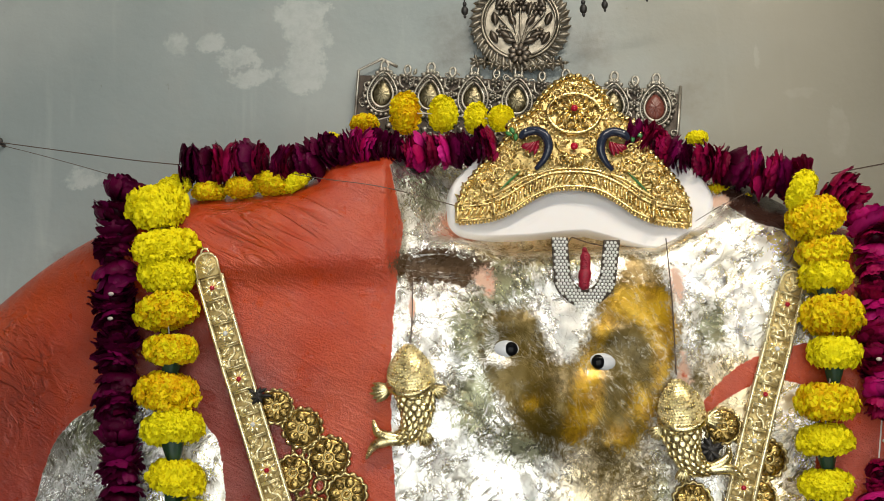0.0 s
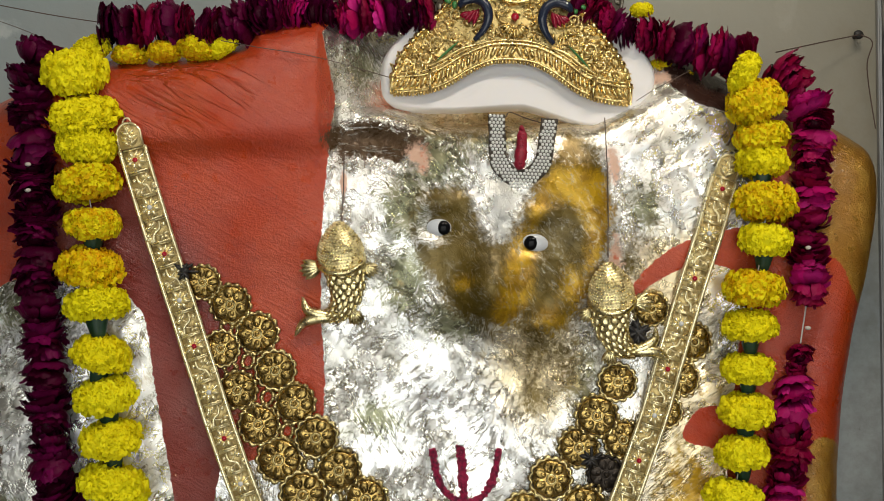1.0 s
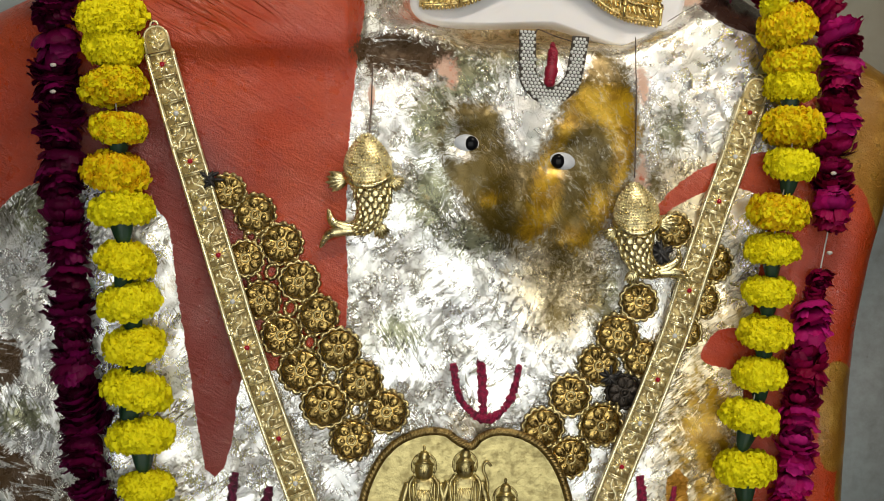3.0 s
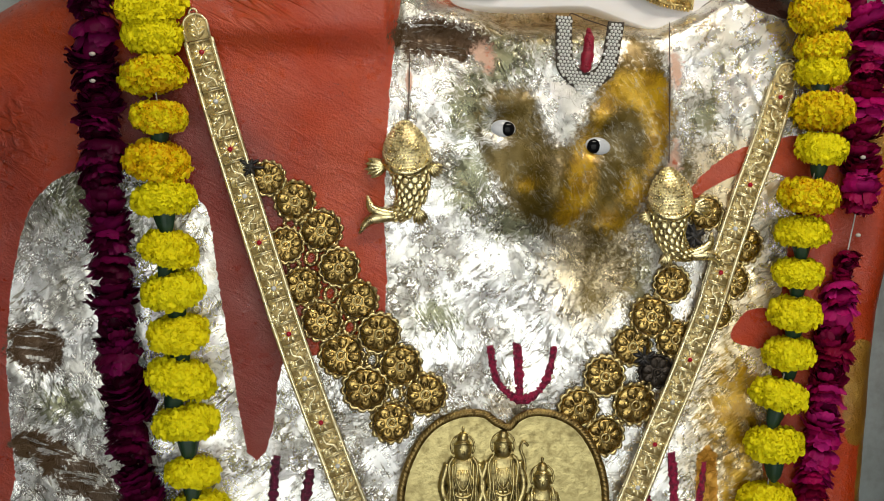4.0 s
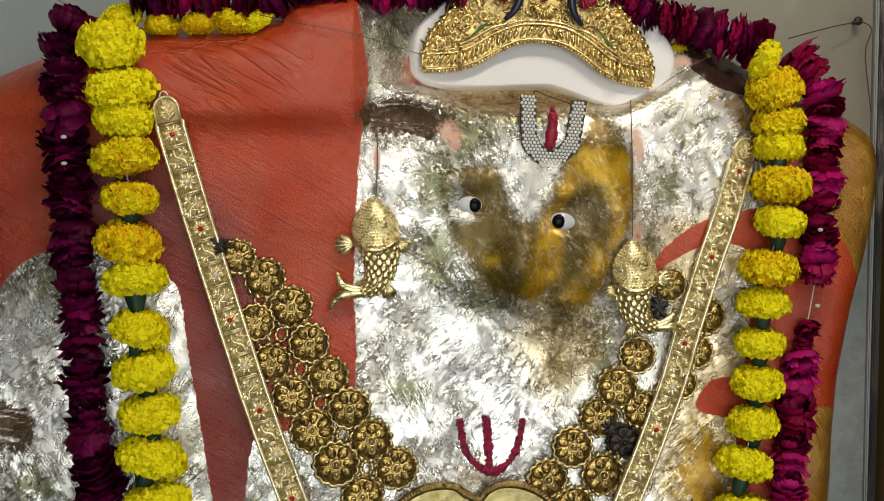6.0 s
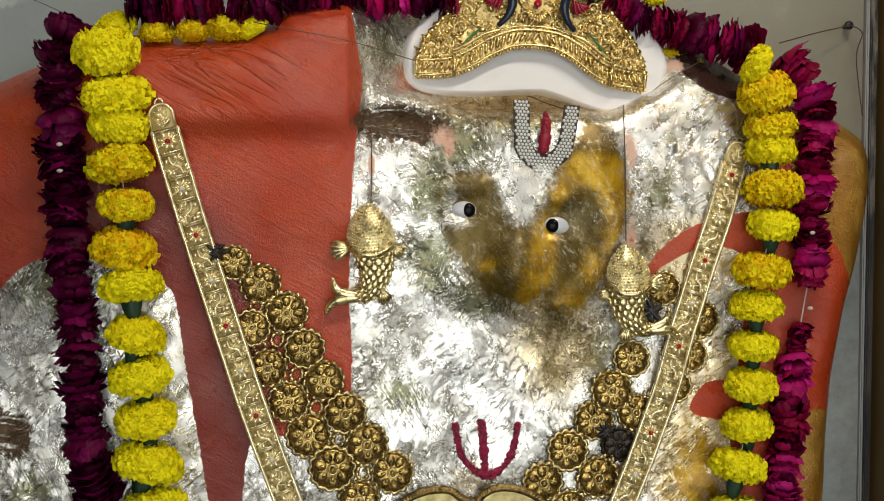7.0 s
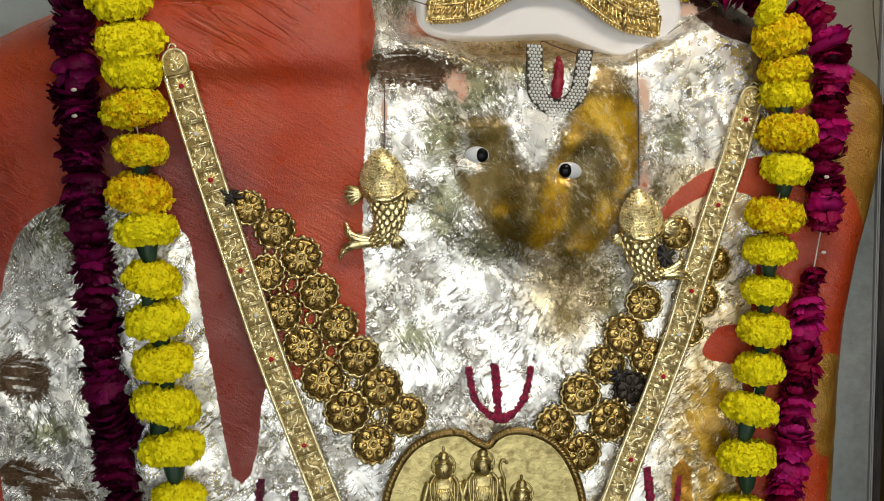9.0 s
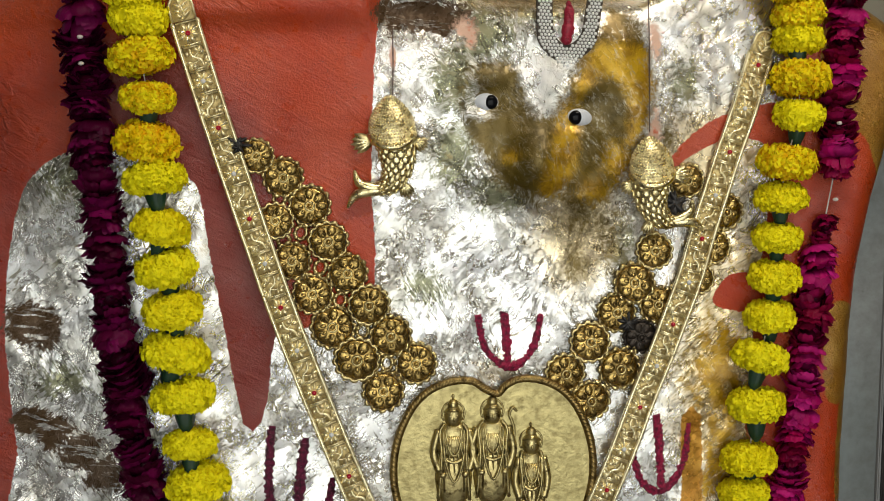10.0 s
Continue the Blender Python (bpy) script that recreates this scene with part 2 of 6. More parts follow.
def idol_material():
    """Orange paint, crinkled silver and gold leaf, ochre paint over leaf, by regions drawn on the mesh."""
    m = Mat("painted_and_leafed_stone", (0.5, 0.1, 0.04), 0.4)
    wob = m.math("SUBTRACT", m.noise(70, 5, 0.7), 0.5)
    fine = m.math("SUBTRACT", m.noise(260, 3, 0.7), 0.5)
    # coordinates that run round and out from the middle of the face: hair-like wrinkles follow them
    sep = m.node("ShaderNodeSeparateXYZ")
    m.link(m.co, sep.inputs[0])
    dx, dz = m.math("SUBTRACT", sep.outputs[0], 0.185), m.math("SUBTRACT", 1.455, sep.outputs[2])
    bend = m.math("MULTIPLY", m.math("SUBTRACT", m.noise(20, 4, 0.6), 0.5), 0.75)
    turn = m.math("ADD", m.math("ARCTAN2", dx, dz), bend)
    away = m.math("POWER", m.math("ADD", m.math("MULTIPLY", dx, dx), m.math("MULTIPLY", dz, dz)), 0.5)
    polar = m.node("ShaderNodeCombineXYZ")
    m.link(m.math("MULTIPLY", turn, 0.15), polar.inputs[0]), m.link(m.math("MULTIPLY", away, 0.10), polar.inputs[1])
    near_face = m.ramp(m.math("ADD", away, m.math("MULTIPLY", wob, 0.06)), 0.17, 0.25, 1, 0)
    fur_face = m.noise(430, 4, 0.65, 0.15, co=polar.outputs[0])
    slant = m.ramp(m.noise(9, 3), 0.46, 0.54)
    fur_far = m.fmix(slant, m.noise(430, 4, 0.65, 0.5, stretch=(1, 1, 0.22, 0, 50, 0)), m.noise(400, 4, 0.65, 0.5, stretch=(1, 1, 0.22, 0, -30, 0)))
    fur = m.fmix(near_face, fur_far, fur_face)
    strand = m.math("SUBTRACT", fur, 0.5)

    def region(name, amp=1.0, soft=0.12, fray=0.5, hairs=0.0):
        a = m.math("ADD", m.attr(name), m.math("MULTIPLY", wob, amp))
        a = m.math("ADD", a, m.math("MULTIPLY", fine, fray))
        if hairs:
            a = m.math("ADD", a, m.math("MULTIPLY", strand, hairs))
        return m.ramp(a, -soft, soft)

    foil, ochre, dark = region("foil", 0.4, 0.05), region("ochre", 3.0, 0.85, 2.2, 2.6), region("dark", 4.0, 0.30, 2.0, 4.0)
    gilt, pink, warm = region("gilt", 0.8, 0.08), region("pink", 2.0, 0.4, 1.5), region("warm", 6.0, 3.0, 2.0, 6.0)
    # paint: saturated under a sheen, rubbed grain, dark pits
    paint = m.mix(m.ramp(m.noise(6, 5, 0.65), 0.35, 0.7), (0.46, 0.036, 0.003), (0.58, 0.066, 0.006))
    paint = m.mix(m.ramp(m.noise(110, 5, 0.75), 0.52, 0.72, 0, 0.55), paint, (0.33, 0.022, 0.010))
    paint = m.mix(m.ramp(m.noise(520, 3, 0.7), 0.56, 0.70, 0, 0.35), paint, (0.70, 0.17, 0.06))
    pits = m.math("MULTIPLY", m.ramp(m.noise(340, 3, 0.65), 0.63, 0.68), m.ramp(m.noise(19, 4), 0.5, 0.62))
    paint = m.mix(m.math("MULTIPLY", pits, 0.7), paint, (0.11, 0.012, 0.008))
    # shade on the paint is coloured in as maroon
    paint = m.mix(m.math("MULTIPLY", region("maroon_shade", 3.0, 3.0), 0.9), paint, (0.20, 0.018, 0.012))
    # leaf
    leaf = m.mix(m.ramp(m.noise(16, 5), 0.35, 0.75), (0.90, 0.895, 0.88), (0.88, 0.85, 0.76))
    leaf = m.mix(m.math("MULTIPLY", warm, 0.7), leaf, (0.80, 0.60, 0.26))
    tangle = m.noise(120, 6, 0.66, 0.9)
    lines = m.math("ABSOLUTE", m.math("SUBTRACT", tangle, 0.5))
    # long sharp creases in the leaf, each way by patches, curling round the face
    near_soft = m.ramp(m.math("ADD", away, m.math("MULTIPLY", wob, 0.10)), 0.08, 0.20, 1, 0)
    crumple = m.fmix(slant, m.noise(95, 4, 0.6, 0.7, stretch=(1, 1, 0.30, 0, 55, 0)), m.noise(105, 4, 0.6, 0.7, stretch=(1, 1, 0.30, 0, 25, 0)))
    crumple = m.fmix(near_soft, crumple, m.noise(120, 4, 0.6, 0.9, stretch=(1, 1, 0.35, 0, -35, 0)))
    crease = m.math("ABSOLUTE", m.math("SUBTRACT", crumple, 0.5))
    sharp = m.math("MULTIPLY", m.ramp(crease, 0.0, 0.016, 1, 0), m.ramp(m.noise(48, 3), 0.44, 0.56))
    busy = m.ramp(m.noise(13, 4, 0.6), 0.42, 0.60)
    # the dark that wrinkles reflect is painted as lines in the leaf's colour
    crease_shade = m.math("MULTIPLY", m.ramp(lines, 0.0, 0.040, 1, 0), m.math("MULTIPLY", busy, m.ramp(m.noise(130, 3), 0.40, 0.50)))
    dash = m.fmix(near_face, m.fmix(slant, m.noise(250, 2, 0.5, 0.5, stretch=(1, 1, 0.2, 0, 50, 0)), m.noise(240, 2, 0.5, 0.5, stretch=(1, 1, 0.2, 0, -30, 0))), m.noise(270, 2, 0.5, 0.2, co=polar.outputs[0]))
    crease_shade = m.math("MAXIMUM", crease_shade, m.math("MULTIPLY", m.ramp(dash, 0.36, 0.40, 1, 0), m.ramp(m.noise(21, 4, 0.6), 0.40, 0.54)))
    crease_shade = m.math("MAXIMUM", crease_shade, m.math("MULTIPLY", sharp, 0.75))
    leaf = m.mix(m.math("MULTIPLY", crease_shade, 0.80), leaf, (0.21, 0.175, 0.10))
    # wisps: dark reflections of the bending leaf, put into its colour
    leaf = m.mix(region("wisps", 2.6, 0.45, 1.6, 5.5), leaf, m.mix(warm, (0.26, 0.26, 0.165), (0.36, 0.26, 0.11)))
    worn = m.ramp(m.math("ADD", m.noise(11, 5, 0.65), m.math("MULTIPLY", strand, 0.35)), 0.62, 0.70)
    leaf = m.mix(m.math("MULTIPLY", worn, 0.5), leaf, (0.42, 0.30, 0.12))
    och = m.mix(m.ramp(m.noise(22, 4, distort=0.4), 0.30, 0.75), (0.070, 0.048, 0.007), (0.150, 0.098, 0.011))
    och = m.mix(m.math("MULTIPLY", region("tan", 2.0, 1.2, 0.5, 4.0), 0.2), och, m.mix(m.noise(60, 4), (0.20, 0.105, 0.018), (0.36, 0.20, 0.04)))
    och = m.mix(region("yellow", 1.5, 0.9, 0.6, 2.5), och, m.mix(m.ramp(m.math("ADD", m.noise(45, 4), m.math("MULTIPLY", strand, 0.5)), 0.35, 0.65), (0.30, 0.160, 0.006), (0.54, 0.32, 0.012)))
    gil = m.mix(m.ramp(m.noise(30, 5), 0.4, 0.7), (0.42, 0.19, 0.018), (0.64, 0.36, 0.06))
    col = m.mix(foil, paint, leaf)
    # hairs of leaf left standing in the ochre
    left = m.math("MULTIPLY", m.ramp(fur, 0.60, 0.66), m.math("MULTIPLY", m.ramp(m.noise(26, 4), 0.44, 0.58), m.ramp(m.attr("ochre"), 0.3, 1.6, 1.0, 0.12)))
    ochre = m.math("MULTIPLY", ochre, m.math("SUBTRACT", 1.0, m.math("MULTIPLY", left, 0.85)))
    deep = m.ramp(m.math("ADD", m.attr("ochre"), m.math("MULTIPLY", wob, 2.0)), 0.3, 1.4)
    # glints along the creases are painted: less ochre, pale colour beneath
    glint = m.math("MULTIPLY", sharp, m.fmix(deep, 0.85, 0.55))
    ochre = m.math("MULTIPLY", ochre, m.math("SUBTRACT", 1.0, glint))
    col = m.mix(ochre, m.mix(m.math("MULTIPLY", sharp, ochre), col, (0.84, 0.77, 0.56)), och)
    torn = m.noise(150, 4, 0.65, 0.6, stretch=(0.22, 1, 1, 0, 8, 0))
    dark = m.math("MULTIPLY", dark, m.math("SUBTRACT", 1.0, m.math("MULTIPLY", m.ramp(torn, 0.55, 0.62), 0.65)))
    col = m.mix(dark, col, m.mix(m.noise(60, 4), (0.040, 0.019, 0.009), (0.13, 0.078, 0.035)))
    # the shoulder's hollow is near black in colour, besides its recess
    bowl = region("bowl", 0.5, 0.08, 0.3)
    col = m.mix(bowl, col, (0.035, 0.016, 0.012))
    col = m.mix(gilt, col, gil)
    col = m.mix(pink, col, m.mix(m.ramp(m.noise(75, 3), 0.54, 0.66), (0.68, 0.44, 0.33), (0.62, 0.18, 0.10)))
    m.put("Base Color", col)
    metallic = m.math("MULTIPLY", foil, 0.97)
    metallic = m.fmix(ochre, metallic, 0.34)
    metallic = m.fmix(dark, metallic, 0.3)
    metallic = m.fmix(gilt, metallic, 0.5)
    metallic = m.fmix(pink, metallic, 0.0)
    metallic = m.fmix(bowl, metallic, 0.0)
    m.put("Metallic", metallic)
    m.put("Specular IOR Level", m.fmix(ochre, m.ramp(m.noise(9, 4, 0.6), 0.35, 0.65, 0.30, 0.60), 0.45))
    rough = m.fmix(foil, m.ramp(m.noise(40, 4), 0.3, 0.7, 0.26, 0.44), m.ramp(m.noise(60, 3), 0.3, 0.7, 0.21, 0.34))
    rough = m.fmix(ochre, rough, m.ramp(m.noise(80, 3), 0.3, 0.7, 0.20, 0.34))
    m.put("Roughness", rough)
    m.put("Coat Weight", m.math("MULTIPLY", m.math("SUBTRACT", 1.0, foil), m.ramp(m.noise(8, 4, 0.6), 0.35, 0.65, 0.25, 1.0)))
    m.put("Coat Roughness", 0.24)
    m.put("Coat IOR", 1.6)
    # relief: grain and a few dragged strokes on paint, wrinkles in leaf
    on_paint = m.math("SUBTRACT", 1.0, foil)
    n0 = m.bump(m.noise(330, 5, 0.7), m.math("MULTIPLY", on_paint, 0.85), 0.0028)
    strokes = m.math("ABSOLUTE", m.math("SUBTRACT", m.noise(58, 4, 0.5, 0.5, stretch=(1, 1, 0.16, 0, -60, 0)), 0.5))
    nb = m.bump(m.ramp(strokes, 0.0, 0.10, 1, 0), m.math("MULTIPLY", on_paint, m.ramp(m.attr("strokes"), -0.5, 1.2, 0.22, 1.0)), 0.0024, n0)
    n1 = m.bump(m.noise(45, 8, 0.7, 0.4, stretch=(1, 1, 0.35, 0, -55, 0)), m.math("MULTIPLY", on_paint, 0.45), 0.004, nb)
    calm = m.math("MULTIPLY", m.math("SUBTRACT", foil, bowl), m.math("SUBTRACT", 1.0, m.math("MULTIPLY", ochre, 0.70)))
    n2 = m.bump(m.noise(30, 5, 0.6, 0.5), m.math("MULTIPLY", calm, 0.10), 0.006, n1)
    n3 = m.bump(m.ramp(lines, 0.0, 0.07), m.math("MULTIPLY", calm, m.fmix(busy, 0.06, 0.50)), 0.0007, n2)
    n3 = m.bump(m.ramp(crease, 0.0, 0.06), m.math("MULTIPLY", m.math("MULTIPLY", m.math("SUBTRACT", foil, bowl), m.fmix(deep, 1.0, 0.50)), m.ramp(m.noise(26, 4, 0.6), 0.40, 0.60, 0.15, 0.70)), 0.0012, n3)
    n4 = m.bump(fur, m.math("MULTIPLY", calm, m.ramp(m.noise(19, 4, 0.6), 0.38, 0.64, 0.06, 0.55)), 0.0017, n3)
    c0 = m.bump(m.noise(300, 4, 0.7), m.math("MULTIPLY", on_paint, 0.80), 0.0018)
    c1 = m.bump(m.ramp(strokes, 0.0, 0.10, 1, 0), m.math("MULTIPLY", on_paint, m.ramp(m.attr("strokes"), -0.5, 1.2, 0.22, 1.0)), 0.0028, c0)
    m.put("Coat Normal", m.bump(m.noise(45, 6, 0.65, 0.4, stretch=(1, 1, 0.35, 0, -55, 0)), m.math("MULTIPLY", on_paint, 0.30), 0.004, c1))
    m.bump(m.noise(620, 3, 0.6), m.math("MULTIPLY", calm, 0.25), 0.0006, n4)
    return m.m


IDOL = idol_material()
EYE_WHITE = glossy("eye_white", (0.60, 0.62, 0.66), 0.15, 0.12)
EYE_BLACK = glossy("eye_black", (0.005, 0.005, 0.006), 0.05, 0.1)
EYE_BLACK.node_tree.nodes["Principled BSDF"].inputs["Specular IOR Level"].default_value = 0.12

# ---------------------------------------------------------------- mesh helpers
TO_FRONT = Matrix(((1, 0, 0, 0), (0, 0, -1, 0), (0, 1, 0, 0), (0, 0, 0, 1)))


def facing(x, y, z, turn=0.0, lean=0.0, size=1.0):
    """A pose whose local x is right, local y up and local z out of the wall towards the room."""
    return Matrix.Translation((x, y, z)) @ TO_FRONT @ Euler((radians(lean), 0, radians(turn))).to_matrix().to_4x4() @ Matrix.Scale(size, 4)


class MB:
    """Collects vertices and faces of one mesh."""

    def __init__(self):
        self.v, self.f, self.mi = [], [], []

    def add(self, v, f, mi=0):
        o = len(self.v)
        self.v += [tuple(p) for p in v]
        self.f += [tuple(i + o for i in q) for q in f]
        self.mi += [mi] * len(f)
        return self

    def grid(self, rows, closed=False, mi=0):
        n, w = len(rows), len(rows[0])
        f = []
        for i in range(n - 1):
            for j in range(w if closed else w - 1):
                k = (j + 1) % w
                f.append((i * w + j, i * w + k, (i + 1) * w + k, (i + 1) * w + j))
        return self.add([p for r in rows for p in r], f, mi)

    def tube(self, pts, r, n=6, flat=1.0, mi=0):
        """A round bar along points; r a number or one for each point; flat squashes it along z."""
        pts = [Vector(p) for p in pts]
        rr = r if isinstance(r, (list, tuple)) else [r] * len(pts)
        rows = []
        side = None
        for i, p in enumerate(pts):
            d = (pts[min(i + 1, len(pts) - 1)] - pts[max(i - 1, 0)]).normalized()
            if side is None:
                side = d.orthogonal().normalized()
                if abs(d.z) < 0.9:
                    side = d.cross(Vector((0, 0, 1))).normalized()
            side = (side - d * side.dot(d)).normalized()
            up = d.cross(side)
            row = []
            for j in range(n):
                a = 2 * math.pi * j / n
                off = (side * math.cos(a) + up * math.sin(a)) * rr[i]
                off.z *= flat
                row.append(p + off)
            rows.append(row)
        k = len(self.v)
        self.grid(rows, True, mi)
        self.f.append(tuple(range(k + n - 1, k - 1, -1)))
        e = k + n * (len(pts) - 1)
        self.f.append(tuple(range(e, e + n)))
        self.mi += [mi, mi]
        return self

    def blob(self, c, r, turn=0.0, nu=8, nv=5, mi=0):
        """An ellipsoid at c with radii r, turned about z."""
        c, rot = Vector(c), Matrix.Rotation(radians(turn), 3, "Z")
        v = [c + rot @ Vector((0, 0, r[2]))]
        for i in range(1, nv):
            t = math.pi * i / nv
            for j in range(nu):
                a = 2 * math.pi * j / nu
                v.append(c + rot @ Vector((r[0] * math.sin(t) * math.cos(a), r[1] * math.sin(t) * math.sin(a), r[2] * math.cos(t))))
        v.append(c - rot @ Vector((0, 0, r[2])))
        f = [(0, 1 + j, 1 + (j + 1) % nu) for j in range(nu)]
        for i in range(nv - 2):
            for j in range(nu):
                a, b = 1 + i * nu + j, 1 + i * nu + (j + 1) % nu
                f.append((a, a + nu, b + nu, b))
        last, k = len(v) - 1, 1 + (nv - 2) * nu
        f += [(last, k + (j + 1) % nu, k + j) for j in range(nu)]
        return self.add(v, f, mi)

    def leaf(self, c, length, width, turn, h=0.0015, mi=0):
        """A pointed low leaf lying flat, from c along its turn."""
        rot = Matrix.Rotation(radians(turn), 3, "Z")
        rows = []
        for i in range(6):
            s = i / 5
            w = width / 2 * math.sin(math.pi * min(1, s * 0.93 + 0.07)) ** 0.8
            rows.append([Vector(c) + rot @ Vector((length * s, w * k, h * (1 - abs(k)) * math.sin(math.pi * (s * 0.8 + 0.15)))) for k in (-1, -0.5, 0, 0.5, 1)])
        return self.grid(rows, False, mi)

    def plate(self, outline, z0, z1, bevel=0.001, mi=0):
        """A flat plate with a bevelled front edge from an outline that runs anticlockwise."""
        n = len(outline)
        o = [Vector((p[0], p[1])) for p in outline]
        inn = []
        for i in range(n):
            d = (o[(i + 1) % n] - o[i - 1]).normalized()
            inn.append(o[i] + Vector((-d.y, d.x)) * bevel)
        k = len(self.v)
        rows = [[(p.x, p.y, z0) for p in o], [(p.x, p.y, z1 - bevel) for p in o], [(p.x, p.y, z1) for p in inn]]
        self.grid(rows, True, mi)
        self.f.append(tuple(range(k + 2 * n, k + 3 * n)))
        self.f.append(tuple(range(k + n - 1, k - 1, -1)))
        self.mi += [mi, mi]
        return self

    def bend(self, fn):
        self.v = [tuple(fn(Vector(p))) for p in self.v]
        return self

    def mesh(self, name, *materials, smooth=True):
        me = bpy.data.meshes.new(name)
        me.from_pydata(self.v, [], self.f)
        for m in materials:
            me.materials.append(m)
        if len(materials) > 1:
            me.polygons.foreach_set("material_index", self.mi)
        if smooth:
            me.polygons.foreach_set("use_smooth", [True] * len(me.polygons))
        me.update()
        return me


def part(name, me, parent, m=None, label=""):
    ob = new(name, me)
    ob.parent = parent
    if m is not None:
        ob.matrix_basis = m
    return tagged(ob, label)


def thing(name, m, label, category, group=""):
    ob = new(name)
    ob.empty_display_size = 0.02
    ob.matrix_basis = m
    return tagged(ob, label, category, group)


def curve(points, steps=8, closed=False):
    """A smooth line (Catmull-Rom) through points of any dimension."""
    p = [np.array(q, float) for q in points]
    n = len(p)
    out = []
    for i in range(n if closed else n - 1):
        a, b, c, d = (p[(i + k) % n] if closed else p[min(max(i + k, 0), n - 1)] for k in (-1, 0, 1, 2))
        for s in range(steps):
            t = s / steps
            out.append(0.5 * (2 * b + (c - a) * t + (2 * a - 5 * b + 4 * c - d) * t * t + (3 * b - a - 3 * c + d) * t ** 3))
    if not closed:
        out.append(p[-1])
    return out


def signed(points, x, z, steps=6):
    """Distance in from the edge of a smooth closed outline (negative outside), for arrays x and z."""
    o = np.array(curve(points, steps, True))
    best, inside = np.full(x.shape, 9.0), np.zeros(x.shape, bool)
    for (x0, z0), (x1, z1) in zip(o, np.roll(o, -1, 0)):
        dx, dz = x1 - x0, z1 - z0
        t = np.clip(((x - x0) * dx + (z - z0) * dz) / (dx * dx + dz * dz + 1e-12), 0, 1)
        best = np.minimum(best, np.hypot(x - x0 - t * dx, z - z0 - t * dz))
        cross = ((z0 > z) != (z1 > z)) & (x < dx * (z - z0) / (dz if abs(dz) > 1e-9 else 1e-9) + x0)
        inside ^= cross
    return np.where(inside, best, -best)


# ---------------------------------------------------------------- the room
WALL_Y = 0.16


def slab(name, x0, x1, y0, y1, z0, z1, material, bevel=0.004, kind="structure", label=""):
    bm = bmesh.new()
    bmesh.ops.create_cube(bm, size=1)
    bm.transform(Matrix.LocRotScale(((x0 + x1) / 2, (y0 + y1) / 2, (z0 + z1) / 2), None, (x1 - x0, y1 - y0, z1 - z0)))
    if bevel:
        bmesh.ops.bevel(bm, geom=bm.edges[:], offset=bevel, segments=2, affect="EDGES")
    me = bpy.data.meshes.new(name)
    bm.to_mesh(me)
    bm.free()
    me.materials.append(material)
    return tagged(new(name, me), label, kind=kind)


def blotches(x, z, spots):
    """Highest of several soft ovals (cx, cz, rx, rz): 1 at the middle, 0 at the edge."""
    best = np.full(x.shape, -3.0)
    for cx, cz, rx, rz in spots:
        best = np.maximum(best, 1 - np.hypot((x - cx) / rx, (z - cz) / rz))
    return best


def back_wall():
    xs, zs = np.linspace(-1.6, 0.69, 190), np.linspace(0, 2.8, 230)
    X, Z = np.meshgrid(xs, zs)
    Y = WALL_Y + 0.003 * np.sin(X * 3 + Z * 2) + 0.002 * np.sin(Z * 7 - X * 5)
    b = MB().grid([[(X[i, j], Y[i, j], Z[i, j]) for j in range(len(xs))] for i in range(len(zs))])
    # the thickness behind the face
    b.plate([(-1.6, 0), (0.69, 0), (0.69, 2.8), (-1.6, 2.8)], 0, 0.001, 0.0002)
    n = X.size
    b.v[n:] = [(p[0], WALL_Y + 0.012 + 0.2 * (p[2] <= 0), p[1]) for p in b.v[n:]]
    me = b.mesh("wall_back", WALL)
    rub = -0.25 + blotches(X, Z, [(-0.277, 1.873, 0.022, 0.026), (-0.23, 1.871, 0.025, 0.022), (-0.198, 1.848, 0.04, 0.02), (-0.18, 1.82, 0.035, 0.018),
                          (-0.118, 1.905, 0.055, 0.03), (-0.108, 1.865, 0.04, 0.05), (-0.112, 1.82, 0.045, 0.03), (-0.39, 1.70, 0.035, 0.02),
                          (0.50, 1.77, 0.03, 0.012), (0.45, 1.82, 0.008, 0.025), (0.54, 1.72, 0.02, 0.05)])
    soot_shade = -0.45 + blotches(X, Z, [(0.61, 1.68, 0.035, 0.035), (0.36, 1.77, 0.05, 0.05), (0.08, 1.85, 0.06, 0.07), (-0.41, 1.60, 0.03, 0.02), (0.24, 1.84, 0.05, 0.06)])
    # corner shade between idol and post, put into the wall's colour
    soot_shade = np.maximum(soot_shade, 0.28 - np.abs(X - 0.64) / 0.13 - np.clip(Z - 1.6, 0, 1) * 3)
    # grows to the right; dims the wall by colour as shade there would
    beige_shade = (X - 0.16) / 0.28 - np.clip((1.55 - Z) * 9, 0, 3)
    for key, arr in (("rub", rub), ("soot_shade", soot_shade), ("beige_shade", beige_shade)):
        at = me.attributes.new(key, "FLOAT", "POINT")
        at.data.foreach_set("value", np.concatenate([arr.ravel(), np.full(len(me.vertices) - n, -3.0)]))
    return tagged(new("wall_back", me), "grey limewashed wall with white rubbed patches", kind="structure")


back_wall()
# unseen room, assumed; its dark plaster and front opening shape what the leaf reflects
slab("floor", -1.6, 1.6, -3.2, 0.36, -0.1, 0.0, FLOOR, 0)
slab("ceiling", -1.6, 1.6, -3.2, 0.36, 2.8, 2.9, CEILING, 0)
slab("wall_left", -1.8, -1.6, -3.2, 0.36, 0, 2.8, ROOM, 0)
slab("wall_right", 1.6, 1.8, -3.2, 0.36, 0, 2.8, ROOM, 0)
